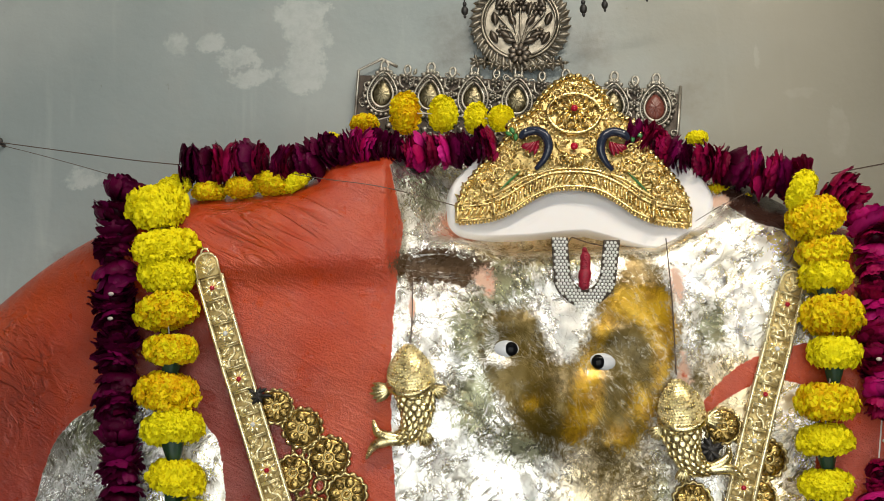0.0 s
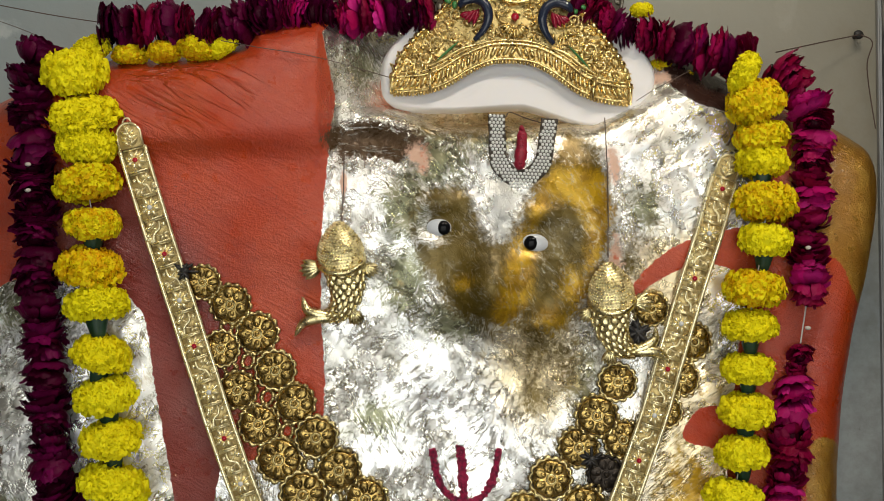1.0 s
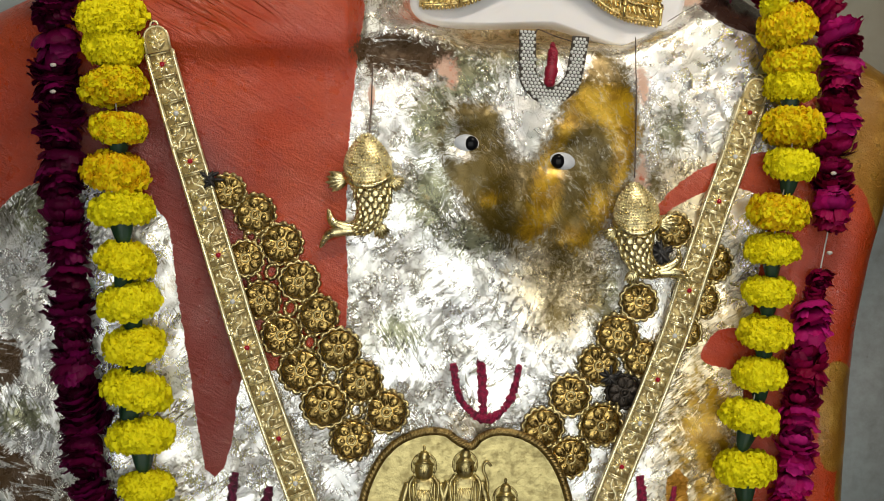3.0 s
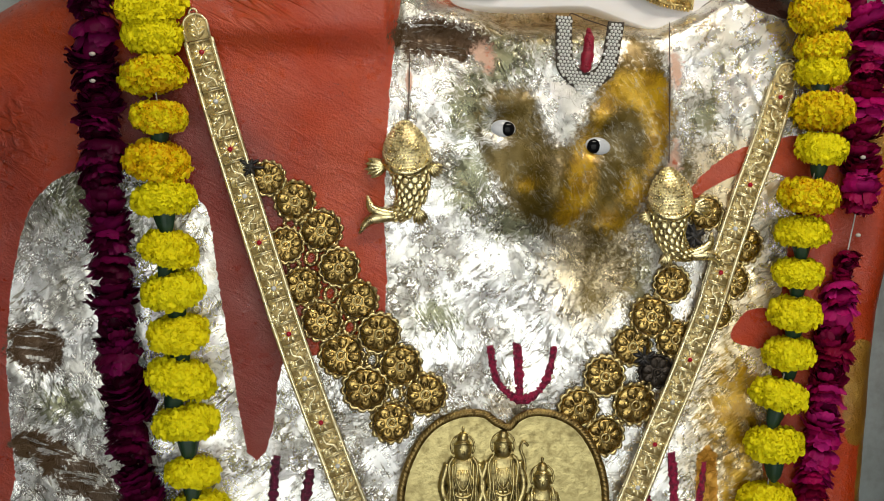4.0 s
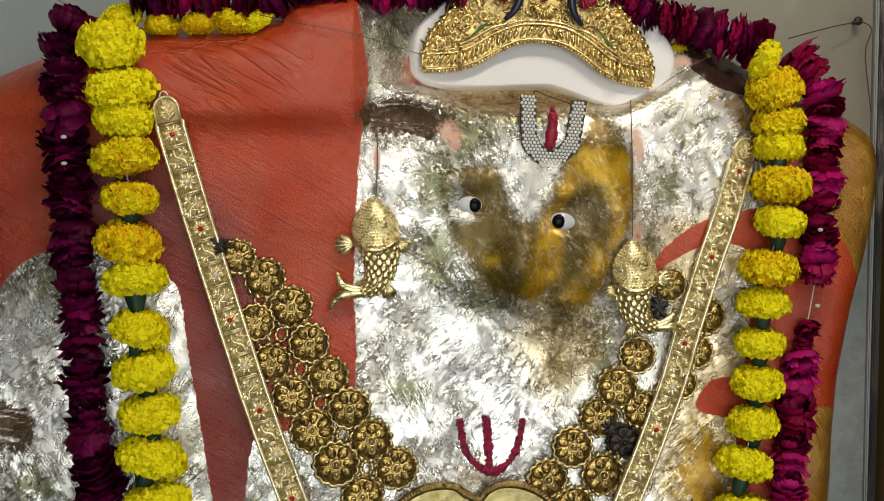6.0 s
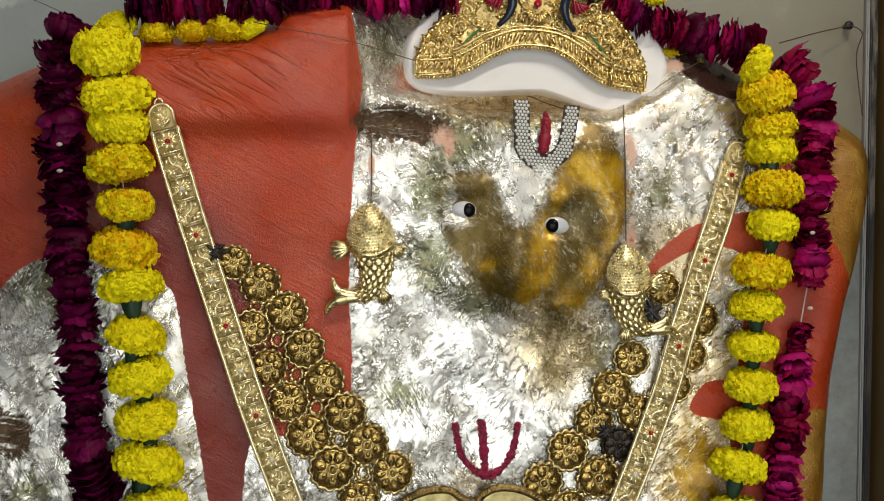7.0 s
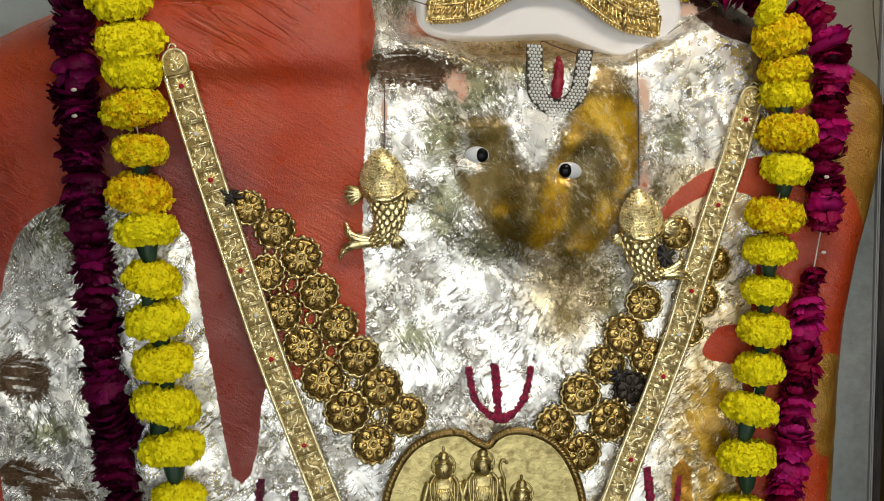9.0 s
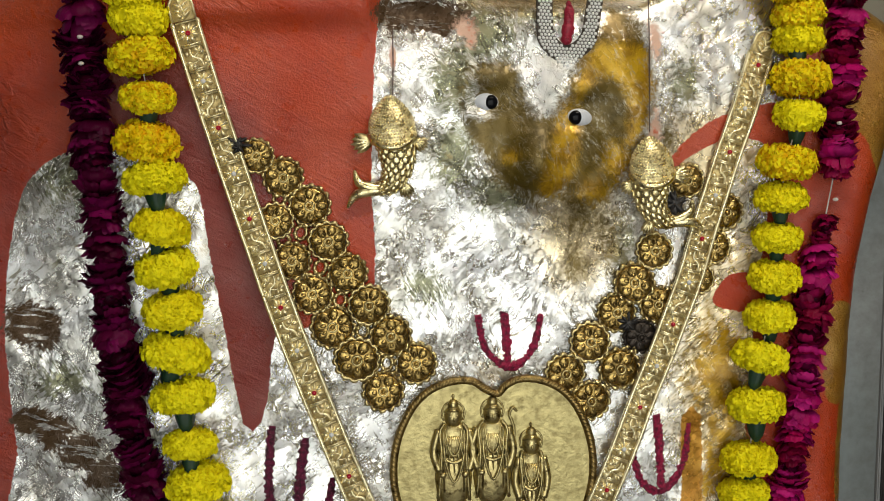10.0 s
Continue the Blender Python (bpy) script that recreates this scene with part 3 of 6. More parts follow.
slab("wall_front_left", -1.6, -1.08, -3.2, -3.0, 0, 2.8, ROOM, 0)
slab("wall_front_right", 1.52, 1.6, -3.2, -3.0, 0, 2.8, ROOM, 0)
slab("wall_front_above", -1.08, 1.52, -3.2, -3.0, 2.32, 2.8, ROOM, 0)


def side_post():
    """The upright at the wall's end: pale edge, steel strip, dark gap, brown frame."""
    slab("trim_pale", 0.6455, 0.6500, 0.149, 0.158, 0, 2.8, GREY_EDGE, 0.0015, label="pale narrow plaster edge beside the steel strip")
    slab("trim_steel", 0.6503, 0.6590, 0.146, 0.158, 0, 2.8, STEEL, 0.0015, label="stained steel strip at the wall's end")
    slab("trim_dark", 0.6593, 0.6615, 0.152, 0.158, 0, 2.8, BLACK, 0.0005, label="dark gap strip beside the frame")
    # its forward reach is assumed, to hold light off the right side
    slab("door_frame", 0.6618, 0.78, -0.30, 0.158, 0, 2.8, BROWN_FRAME, 0.004, label="brown gold painted upright frame")
    slab("wall_back_right", 0.69, 1.6, WALL_Y, WALL_Y + 0.2, 0, 2.8, ROOM, 0)


side_post()

# ---------------------------------------------------------------- the idol
OUTLINE = [(-0.66, 0.0), (-0.66, 0.6), (-0.644, 1.094), (-0.613, 1.349), (-0.552, 1.476), (-0.473, 1.546), (-0.393, 1.597), (-0.307, 1.63), (-0.232, 1.655), (-0.159, 1.660), (-0.098, 1.669), (-0.071, 1.690), (0.008, 1.702), (0.102, 1.702), (0.207, 1.719), (0.311, 1.698), (0.367, 1.673), (0.426, 1.648), (0.489, 1.608), (0.541, 1.589), (0.589, 1.564), (0.616, 1.54), (0.625, 1.493), (0.612, 1.41), (0.593, 1.334), (0.579, 1.242), (0.57, 1.086), (0.57, 0.877), (0.57, 0.5), (0.58, 0.0)]


def gauss(x, z, cx, cz, rx, rz):
    return np.exp(-(((x - cx) / rx) ** 2 + ((z - cz) / rz) ** 2))


def front(x, z):
    """Depth y of the idol's front at x, z."""
    x, z = np.asarray(x, float), np.asarray(z, float)
    y = 0.022 + 0.10 * np.clip(z - 1.45, 0, 1) + 0.02 * np.clip(z - 1.45, -0.5, 0) + 0.035 * np.minimum(x - 0.15, 0)
    y = y - 0.018 * gauss(x, z, -0.1, 1.50, 0.13, 0.10)
    y = y - 0.09 * np.clip(z - 1.575, 0, 1) * np.clip((0.05 - x) / 0.03, 0, 1) - 0.030 / (1 + np.exp(-np.clip((z - 1.543) / 0.0075, -60, 60))) * np.clip((0.02 - x) / 0.02, 0, 1) * np.clip((x + 0.5) / 0.25, 0, 1)
    y = y - 0.016 * gauss(x, z, 0.205, 1.47, 0.085, 0.11) - 0.014 * gauss(x, z, 0.178, 1.40, 0.022, 0.035) - 0.010 * gauss(x, z, 0.19, 1.385, 0.05, 0.03)
    # the face stands proud of the leaf round it
    ring = np.hypot((x - 0.19) / 0.118, (z - 1.452) / 0.118)
    y = y - 0.004 * (0.5 + 0.5 * np.cos(np.pi * np.clip((ring - 0.84) / 0.26, 0, 1))) * np.clip((1.56 - z) / 0.03, 0, 1)
    y = y + 0.007 * gauss(x, z, 0.129, 1.458, 0.024, 0.016) + 0.007 * gauss(x, z, 0.222, 1.441, 0.024, 0.016)
    y = y - 0.005 * gauss(x, z, 0.13, 1.485, 0.03, 0.010) - 0.005 * gauss(x, z, 0.228, 1.470, 0.03, 0.010)
    y = y + 0.012 * gauss(x, z, 0.06, 1.552, 0.05, 0.014) + 0.02 * gauss(x, z, 0.43, 1.62, 0.03, 0.03)
    y = y + 0.004 * np.sin(x * 21 + z * 9) * np.sin(z * 17 - x * 6) + 0.0012 * np.sin(x * 63 - z * 31) * np.sin(z * 57 + x * 22)
    y = y + 0.045 / (1 + np.exp(-np.clip((z - 1.567 - 0.02 * np.clip((0.13 - x) / 0.06, 0, 1) - 0.45 * np.clip(x - 0.295, 0, 0.1)) / 0.004, -60, 60))) * (0.5 - 0.5 * np.cos(np.pi * np.clip((x - 0.015) / 0.060, 0, 1))) * (0.5 + 0.5 * np.cos(np.pi * np.clip((x - 0.31) / 0.11, 0, 1)))
    y = y + (0.05 + 0.29 / (1 + np.exp(-(z - 1.335) / 0.025))) * np.clip(-0.285 - x, 0, 1) - 0.012 * gauss(x, z, -0.3, 1.3, 0.10, 0.14)
    return y


def on(x, z, out=0.0):
    """A point held out from the idol's front."""
    return float(front(x, z)) - out


def idol():
    xs = np.arange(-0.68, 0.62, 0.0027)
    zs = np.concatenate([np.arange(0, 0.96, 0.03), np.arange(0.96, 1.72, 0.0027)])
    X, Z = np.meshgrid(xs, zs)
    d = signed(OUTLINE, X, Z)
    # pull the vertices just outside onto the outline
    e = 0.002
    gx, gz = (signed(OUTLINE, X + e, Z) - d) / e, (signed(OUTLINE, X, Z + e) - d) / e
    near = (d < 0) & (d > -0.006)
    X, Z = np.where(near, X - d * gx, X), np.where(near, Z - d * gz, Z)
    d = np.where(near, 0, d)
    F = front(X, Z)
    fine = Z > 0.99
    crumple = np.zeros(X.shape)
    crumple[fine] = [0.0016 * abs(noise.noise((a * 48 + b * 22, b * 40, 0.3))) + 0.0009 * abs(noise.noise((a * 120, b * 90 + a * 60, 4.1))) for a, b in zip(X[fine], Z[fine])]
    leafy = np.clip(X / 0.01, 0, 1) * np.clip((0.46 - X) / 0.01, 0, 1) + np.clip((1.39 - Z) / 0.01, 0, 1) * np.clip((-0.185 - X) / 0.01, 0, 1)
    F = F - crumple * np.clip(0.15 + leafy, 0, 1)
    R = 0.065
    k = np.clip(1 - d / R, 0, 1)
    Y = F + (WALL_Y + 0.004 - F) * (1 - np.sqrt(np.clip(1 - k ** 2.4, 0, 1)))
    keep = d >= -1e-6
    ids = -np.ones(X.shape, int)
    ids[keep] = np.arange(keep.sum())
    quads = np.stack([ids[:-1, :-1], ids[:-1, 1:], ids[1:, 1:], ids[1:, :-1]], -1).reshape(-1, 4)
    quads = quads[(quads >= 0).all(1)]
    V = np.stack([X[keep], Y[keep], Z[keep]], -1)
    b = MB()
    b.v, b.f, b.mi = V.tolist(), quads.tolist(), [0] * len(quads)
    nbase = len(b.v)
    # eyes: a lens of white with a dark disc
    for cx, cz, ix, turn in ((0.1262, 1.4575, 0.1302, -6), (0.2265, 1.4405, 0.2220, -12)):
        y0 = on(cx, cz)
        rot = Matrix.Translation((cx, y0 - 0.0005, cz)) @ TO_FRONT
        for c, r, mi in (((0, 0, 0), (0.0142, 0.0098, 0.0050), 1), ((ix - cx, 0, 0.0019), (0.0079, 0.0079, 0.0044), 2)):
            s = MB().blob(c, r, turn, 20, 10)
            b.add([rot @ Vector(p) for p in s.v], s.f, mi)
        # lids round the eye
        lid = [(0.0150 * math.cos(a), 0.0104 * math.sin(a), -0.0002) for a in np.linspace(0, 2 * math.pi, 28)]
        s = MB().tube([Matrix.Rotation(radians(turn), 3, "Z") @ Vector(p) for p in lid], 0.0013, 8)
        b.add([rot @ Vector(p) for p in s.v], s.f, 0)
    me = b.mesh("idol", IDOL, EYE_WHITE, EYE_BLACK)
    x, z = np.array([p[0] for p in b.v]), np.array([p[2] for p in b.v])
    cm = 100.0
    main = signed([(0.026, 1.72), (0.018, 1.60), (0.008, 1.519), (0.004, 1.46), (0.001, 1.36), (0.001, 1.245), (-0.06, 1.22), (-0.105, 1.209), (-0.112, 1.16), (-0.122, 1.116),
                   (-0.142, 1.114), (-0.157, 1.21), (-0.172, 1.31), (-0.181, 1.372), (-0.215, 1.402), (-0.27, 1.415), (-0.318, 1.408), (-0.352, 1.385), (-0.372, 1.34), (-0.384, 1.22),
                   (-0.38, 1.09), (-0.37, 0.9), (0.1, 0.9), (0.30, 0.9), (0.405, 0.95), (0.42, 1.1), (0.43, 1.25), (0.455, 1.40), (0.47, 1.45), (0.47, 1.56), (0.40, 1.66), (0.3, 1.74)], x, z, 2) * cm
    swoosh = signed([(0.318, 1.372), (0.335, 1.402), (0.369, 1.432), (0.41, 1.447), (0.47, 1.452), (0.47, 1.39), (0.43, 1.412), (0.39, 1.414), (0.352, 1.396)], x, z) * cm
    spot = signed([(0.381, 1.231), (0.396, 1.262), (0.43, 1.262), (0.43, 1.225)], x, z) * cm
    patches = np.maximum(signed([(0.307, 1.538), (0.318, 1.525), (0.3165, 1.503), (0.309, 1.505)], x, z), signed([(0.311, 1.445), (0.317, 1.43), (0.313, 1.408), (0.305, 1.415)], x, z)) * cm
    foil = np.minimum(np.minimum(main, -swoosh), -spot)
    cheeks = signed([(0.104, 1.490), (0.128, 1.501), (0.155, 1.496), (0.166, 1.466), (0.180, 1.444), (0.212, 1.436), (0.214, 1.369), (0.185, 1.352), (0.141, 1.367), (0.116, 1.400), (0.104, 1.431), (0.099, 1.462)], x, z, 3) * cm
    side = signed([(0.206, 1.412), (0.206, 1.456), (0.2245, 1.499), (0.243, 1.530), (0.265, 1.558), (0.289, 1.548), (0.305, 1.511), (0.308, 1.462), (0.296, 1.412), (0.277, 1.375), (0.252, 1.346), (0.215, 1.344), (0.203, 1.375)], x, z, 3) * cm
    cheek = signed([(0.101, 1.478), (0.117, 1.485), (0.122, 1.455), (0.138, 1.443), (0.114, 1.436), (0.098, 1.448)], x, z, 3) * cm
    face = np.minimum(np.maximum(cheeks, side) + 0.15, -cheek * 1.2 + 0.6)
    ochre = face
    low = signed([(0.405, 1.30), (0.43, 1.25), (0.42, 1.02), (0.34, 1.0), (0.36, 1.09), (0.345, 1.15), (0.375, 1.25)], x, z) * cm
    low = np.minimum(low, -spot - 0.6)
    ochre = np.maximum(ochre, low * 0.6 - 1.2 + 0.9 * np.sin(x * 260 + z * 60) * np.sin(z * 90 - x * 40) - np.clip(spot + 0.3, 0, 1) * 4)
    peeled = blotches(x, z, [(-0.360, 1.232, 0.026, 0.024), (-0.342, 1.228, 0.018, 0.026), (-0.364, 1.128, 0.022, 0.016), (-0.340, 1.114, 0.024, 0.020), (-0.312, 1.092, 0.025, 0.022), (-0.290, 1.066, 0.022, 0.022)]) * 2.4 - 0.1
    ochre = np.maximum(ochre, blotches(x, z, [(0.228, 1.335, 0.036, 0.050), (0.250, 1.325, 0.026, 0.030), (0.222, 1.285, 0.022, 0.040)]) * 1.7 - 0.75)
    ochre = np.maximum(ochre, blotches(x, z, [(0.326, 1.418, 0.014, 0.022)]) * 1.8 - 0.50)
    band = signed([(0.2214, 1.456), (0.231, 1.496), (0.255, 1.517), (0.2956, 1.511), (0.3067, 1.474), (0.2956, 1.431), (0.280, 1.412), (0.283, 1.456), (0.2647, 1.483), (0.240, 1.483)], x, z) * cm
    nose = signed([(0.211, 1.456), (0.218, 1.431), (0.215, 1.394), (0.203, 1.370), (0.187, 1.366), (0.197, 1.40), (0.206, 1.431)], x, z) * cm
    yellow = np.maximum(np.maximum(np.maximum(band, nose + 0.4) + 0.2, blotches(x, z, [(0.266, 1.392, 0.030, 0.040), (0.240, 1.362, 0.034, 0.024), (0.150, 1.400, 0.018, 0.014)]) * 1.8 - 1.0), low * 0.8)
    tan = signed([(0.235, 1.575), (0.26, 1.560), (0.29, 1.525), (0.304, 1.49), (0.27, 1.508), (0.240, 1.505)], x, z) * cm
    dark = signed([(0.012, 1.562), (0.045, 1.573), (0.107, 1.560), (0.112, 1.545), (0.095, 1.531), (0.05, 1.534), (0.010, 1.538)], x, z) * cm
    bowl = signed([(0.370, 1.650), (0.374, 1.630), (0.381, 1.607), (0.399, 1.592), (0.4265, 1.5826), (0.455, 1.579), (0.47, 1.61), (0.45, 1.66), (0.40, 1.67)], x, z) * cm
    # where the leaf is tinted dark for what it reflects
    wisps = blotches(x, z, [(0.045, 1.640, 0.035, 0.045), (0.345, 1.475, 0.026, 0.045), (0.18, 1.555, 0.07, 0.03),
                            (-0.30, 1.385, 0.08, 0.045), (-0.33, 1.17, 0.05, 0.03), (0.06, 1.26, 0.04, 0.03), (0.27, 1.30, 0.03, 0.06), (0.38, 1.16, 0.05, 0.09)]) * 1.5 - 0.75
    wisps = np.maximum(wisps, blotches(x, z, [(0.090, 1.478, 0.034, 0.050), (0.122, 1.532, 0.045, 0.050), (0.092, 1.405, 0.035, 0.050), (0.14, 1.358, 0.05, 0.025)]) * 1.6 - 0.48)
    dark = np.maximum(dark, peeled)
    gilt = signed([(0.52, 1.60), (0.60, 1.58), (0.62, 1.45), (0.585, 1.375), (0.566, 1.385), (0.545, 1.42), (0.50, 1.45)], x, z) * cm
    gilt = np.maximum(gilt, signed([(0.515, 1.225), (0.56, 1.21), (0.55, 1.12), (0.512, 1.125)], x, z) * cm)
    gilt = np.maximum(gilt, signed([(0.535, 1.12), (0.57, 1.12), (0.57, 0.9), (0.540, 0.9)], x, z) * cm)
    gilt = np.maximum(gilt, signed([(0.347, 1.104), (0.368, 1.106), (0.370, 1.02), (0.372, 0.96), (0.348, 0.96), (0.346, 1.03)], x, z, 2) * cm)
    pink = (blotches(x, z, [(0.105, 1.536, 0.012, 0.012), (0.109, 1.525, 0.007, 0.010), (0.026, 1.505, 0.003, 0.016), (0.366, 1.619, 0.014, 0.007)]) * 1.2)
    pink = np.maximum(pink, patches + 0.1)
    warm = blotches(x, z, [(0.37, 1.40, 0.06, 0.05), (0.40, 1.17, 0.07, 0.16), (0.18, 1.60, 0.09, 0.03), (0.20, 1.575, 0.11, 0.022), (0.225, 1.315, 0.045, 0.07)]) * 6
    # shade between marigolds and belt, and on the arm that turns away
    maroon_shade = signed([(-0.26, 1.50), (-0.14, 1.42), (-0.10, 1.25), (-0.08, 1.05), (-0.18, 1.05), (-0.22, 1.3)], x, z) * cm
    maroon_shade = np.maximum(maroon_shade + 2.0, np.minimum(np.clip((-0.30 - x) * 30 - 1.5, -8, 1.0), (1.46 - z) * 40))
    strokes = blotches(x, z, [(-0.13, 1.60, 0.08, 0.045), (-0.45, 1.45, 0.10, 0.08)]) * 3
    n = len(x)
    ochre[nbase:], yellow[nbase:] = 5.0, -2.0
    for key, arr in (("foil", foil), ("ochre", ochre), ("dark", dark), ("gilt", gilt), ("pink", pink), ("warm", warm), ("yellow", yellow), ("maroon_shade", maroon_shade), ("tan", tan), ("strokes", strokes), ("bowl", bowl), ("wisps", wisps)):
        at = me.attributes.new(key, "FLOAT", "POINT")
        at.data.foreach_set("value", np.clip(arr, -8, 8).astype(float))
    return tagged(new("idol", me), "large stone idol with orange paint and crinkled silver and gold leaf", "statue")


idol()


def held(parent, m):
    """A world pose as seen from a parent."""
    return parent.matrix_basis.inverted() @ m


def along(points, step, start=0.0, stop=None):
    """Points and directions every step along a smooth line."""
    c = np.array(curve(points, 12))
    seg = np.linalg.norm(np.diff(c, axis=0), axis=1)
    s = np.concatenate([[0], np.cumsum(seg)])
    out, d = [], start
    while d <= min(stop or 9, s[-1]):
        p = np.array([np.interp(d, s, c[:, k]) for k in range(c.shape[1])])
        a = np.array([np.interp(min(d + 0.004, s[-1]), s, c[:, k]) for k in range(c.shape[1])])
        b = np.array([np.interp(max(d - 0.004, 0), s, c[:, k]) for k in range(c.shape[1])])
        out.append((p, (a - b) / (np.linalg.norm(a - b) + 1e-9)))
        d += step
    return out


# ---------------------------------------------------------------- belts of gold panels
HALF = 0.0124


def panel_frame(b, h):
    """Two cross bars and the ground between the rims."""
    b.plate([(-HALF, -h), (HALF, -h), (HALF, h), (-HALF, h)], 0, 0.0009, 0.0003, 1)
    b.tube([(-HALF * 0.8, h - 0.0007, 0.0026), (HALF * 0.8, h - 0.0007, 0.0026)], 0.0013, 5)
    b.tube([(-HALF * 0.8, -h + 0.0007, 0.0026), (HALF * 0.8, -h + 0.0007, 0.0026)], 0.0013, 5)
    return b


def flower_panel():
    b = panel_frame(MB(), 0.0122)
    for i in range(8):
        a = 45 * i + 22.5
        b.leaf((0.0020 * math.cos(radians(a)), 0.0020 * math.sin(radians(a)), 0.0016), 0.0092 if i % 2 else 0.0108, 0.0062, a, 0.0050)
    b.blob((0, 0, 0.0030), (0.0033, 0.0033, 0.0018), 0, 10, 5)
    return b.mesh("flower_panel", PALE_GOLD, BELT_GROUND)


def leaf_panel(flip):
    b = panel_frame(MB(), 0.0122)
    stem = curve([(-0.006 * flip, -0.0105, 0.003), (-0.004 * flip, -0.003, 0.0036), (0.003 * flip, 0.002, 0.0036), (0.004 * flip, 0.0095, 0.003)], 5)
    b.tube(stem, [0.0019 - 0.0009 * i / len(stem) for i in range(len(stem))], 5)
    for cx, cy, way in ((-0.0040, 0.0045, 120), (0.0045, -0.0050, -50), (-0.0075, -0.0055, 200)):
        for off in (-62, 0, 62):
            tr = way + off
            b.leaf((cx * flip, cy, 0.0016), 0.0080, 0.0066, tr if flip > 0 else 180 - tr, 0.0050)
    b.tube(curve([(0.0005 * flip, 0.0012, 0.003), (-0.002 * flip, 0.0030, 0.003), (-0.0040 * flip, 0.0045, 0.0026)], 4), 0.0007, 5)
    b.tube(curve([(-0.0040 * flip, -0.003, 0.003), (0.0010 * flip, -0.0050, 0.003), (0.0045 * flip, -0.0050, 0.0026)], 4), 0.0007, 5)
    b.blob((0.0075 * flip, 0.0050, 0.0020), (0.0020, 0.0026, 0.0014), 0, 7, 4)
    return b.mesh("leaf_panel", PALE_GOLD, BELT_GROUND)


def cap_panel():
    b = MB()
    top = [(HALF * math.cos(a), 0.0013 + HALF * math.sin(a)) for a in np.linspace(0, math.pi, 14)]
    b.plate([(-HALF, -0.0122), (HALF, -0.0122), *top], 0, 0.0022, 0.0003, 1)
    b.tube([(x * 0.97, y * 0.98, 0.0024) for x, y in [(HALF, -0.012), *top, (-HALF, -0.012)]], 0.0013, 6)
    b.tube(curve([(0, -0.011, 0.003), (0.002, -0.004, 0.004), (-0.001, 0.004, 0.004), (0, 0.009, 0.003)], 5), 0.0011, 5)
    for x, y, ln, tr in ((0, -0.010, 0.011, 40), (0, -0.010, 0.011, 140), (0, -0.004, 0.010, 25), (0, -0.004, 0.010, 155), (0, 0.001, 0.009, 35), (0, 0.001, 0.009, 145), (0, 0.004, 0.008, 70), (0, 0.004, 0.008, 110)):
        b.leaf((x, y, 0.0024), ln, 0.0046, tr, 0.0046)
    return b.mesh("cap_panel", PALE_GOLD, BELT_GROUND)


FLOWER_PANEL, LEAF_PANELS, CAP_PANEL = flower_panel(), (leaf_panel(1), leaf_panel(-1)), cap_panel()
SMALL_GEM = MB().blob((0, 0, 0), (0.0027, 0.0027, 0.0022), 0, 12, 6)
GEM_RED, GEM_WHITE = SMALL_GEM.mesh("gem", RED_GEM), SMALL_GEM.mesh("gem", WHITE_GEM)


def belt(points, y_of, label):
    """points from the rounded top end down."""
    x0, z0 = points[0]
    t = thing("gold_belt", Matrix.Translation((x0, y_of(x0, z0), z0)), label, "belt", "gold belts on the idol")
    line = along(points, 0.006, 0.026)
    for side in (-1, 1):
        b = MB()
        pts = []
        for p, d in line:
            nx, nz = -d[1], d[0]
            x, z = p[0] + nx * side * (HALF + 0.0006), p[1] + nz * side * (HALF + 0.0006)
            pts.append((x - x0, y_of(*p) - 0.0024 - y_of(x0, z0), z - z0))
        b.tube(pts, 0.0024, 6)
        fine = along(points, 0.0031, 0.026)
        for p, d in fine:
            nx, nz = -d[1], d[0]
            c = (p[0] + nx * side * (HALF + 0.0006) - x0, y_of(*p) - 0.0038 - y_of(x0, z0), p[1] + nz * side * (HALF + 0.0006) - z0)
            b.blob(c, (0.0012, 0.0009, 0.0012), 0, 5, 3)
        part("beaded_rim", b.mesh("beaded_rim", PALE_GOLD), t)
    for i, (p, d) in enumerate(along(points, 0.0248, 0.0135)):
        turn = math.degrees(math.atan2(d[0], -d[1]))
        m = held(t, facing(p[0], y_of(*p), p[1], turn, 0))
        if i == 0:
            part("cap_panel", CAP_PANEL, t, m)
        elif i % 2 == 1:
            o = part("flower_panel", FLOWER_PANEL, t, m)
            red = (i - 1) % 4 == 0
            part("gem", GEM_RED if red else GEM_WHITE, o, Matrix.Translation((0, 0, 0.0048)), "small red gem" if red else "small clear gem")
        else:
            part("leaf_panel", LEAF_PANELS[(i // 2) % 2], t, m)
    # ring and cord at the top
    b = MB().tube([(0.0042 * math.cos(a), 0.0005 + 0.005 * math.sin(a), -0.001) for a in np.linspace(0, 2 * math.pi, 16)], 0.0011, 6)
    part("ring", b.mesh("ring", PALE_GOLD), t, held(t, facing(x0, y_of(x0, z0), z0)))
    return t


def belt_depth(x, z):
    if z > 1.46:
        u = min(1, (z - 1.46) / 0.10)
        return on(x, 1.46, 0.007) * (1 - u) + on(x, 1.565, 0.005) * u
    return on(x, z, 0.007 + 0.007 * max(0, min(1, (1.40 - z) / 0.15)))


belt([(-0.1905, 1.5665), (-0.182, 1.5290), (-0.156, 1.4338), (-0.1255, 1.3322), (-0.0925, 1.2294), (-0.0555, 1.127), (-0.0165, 1.0274), (0.02, 0.945)], belt_depth,
     "long flat gold belt of embossed panels with small gems")
belt([(0.4385, 1.5310), (0.4245, 1.4940), (0.3947, 1.4058), (0.3635, 1.3103), (0.3297, 1.2122), (0.2908, 1.113), (0.2494, 1.0133), (0.213, 0.935)], belt_depth,
     "long flat gold belt of embossed panels with small gems")

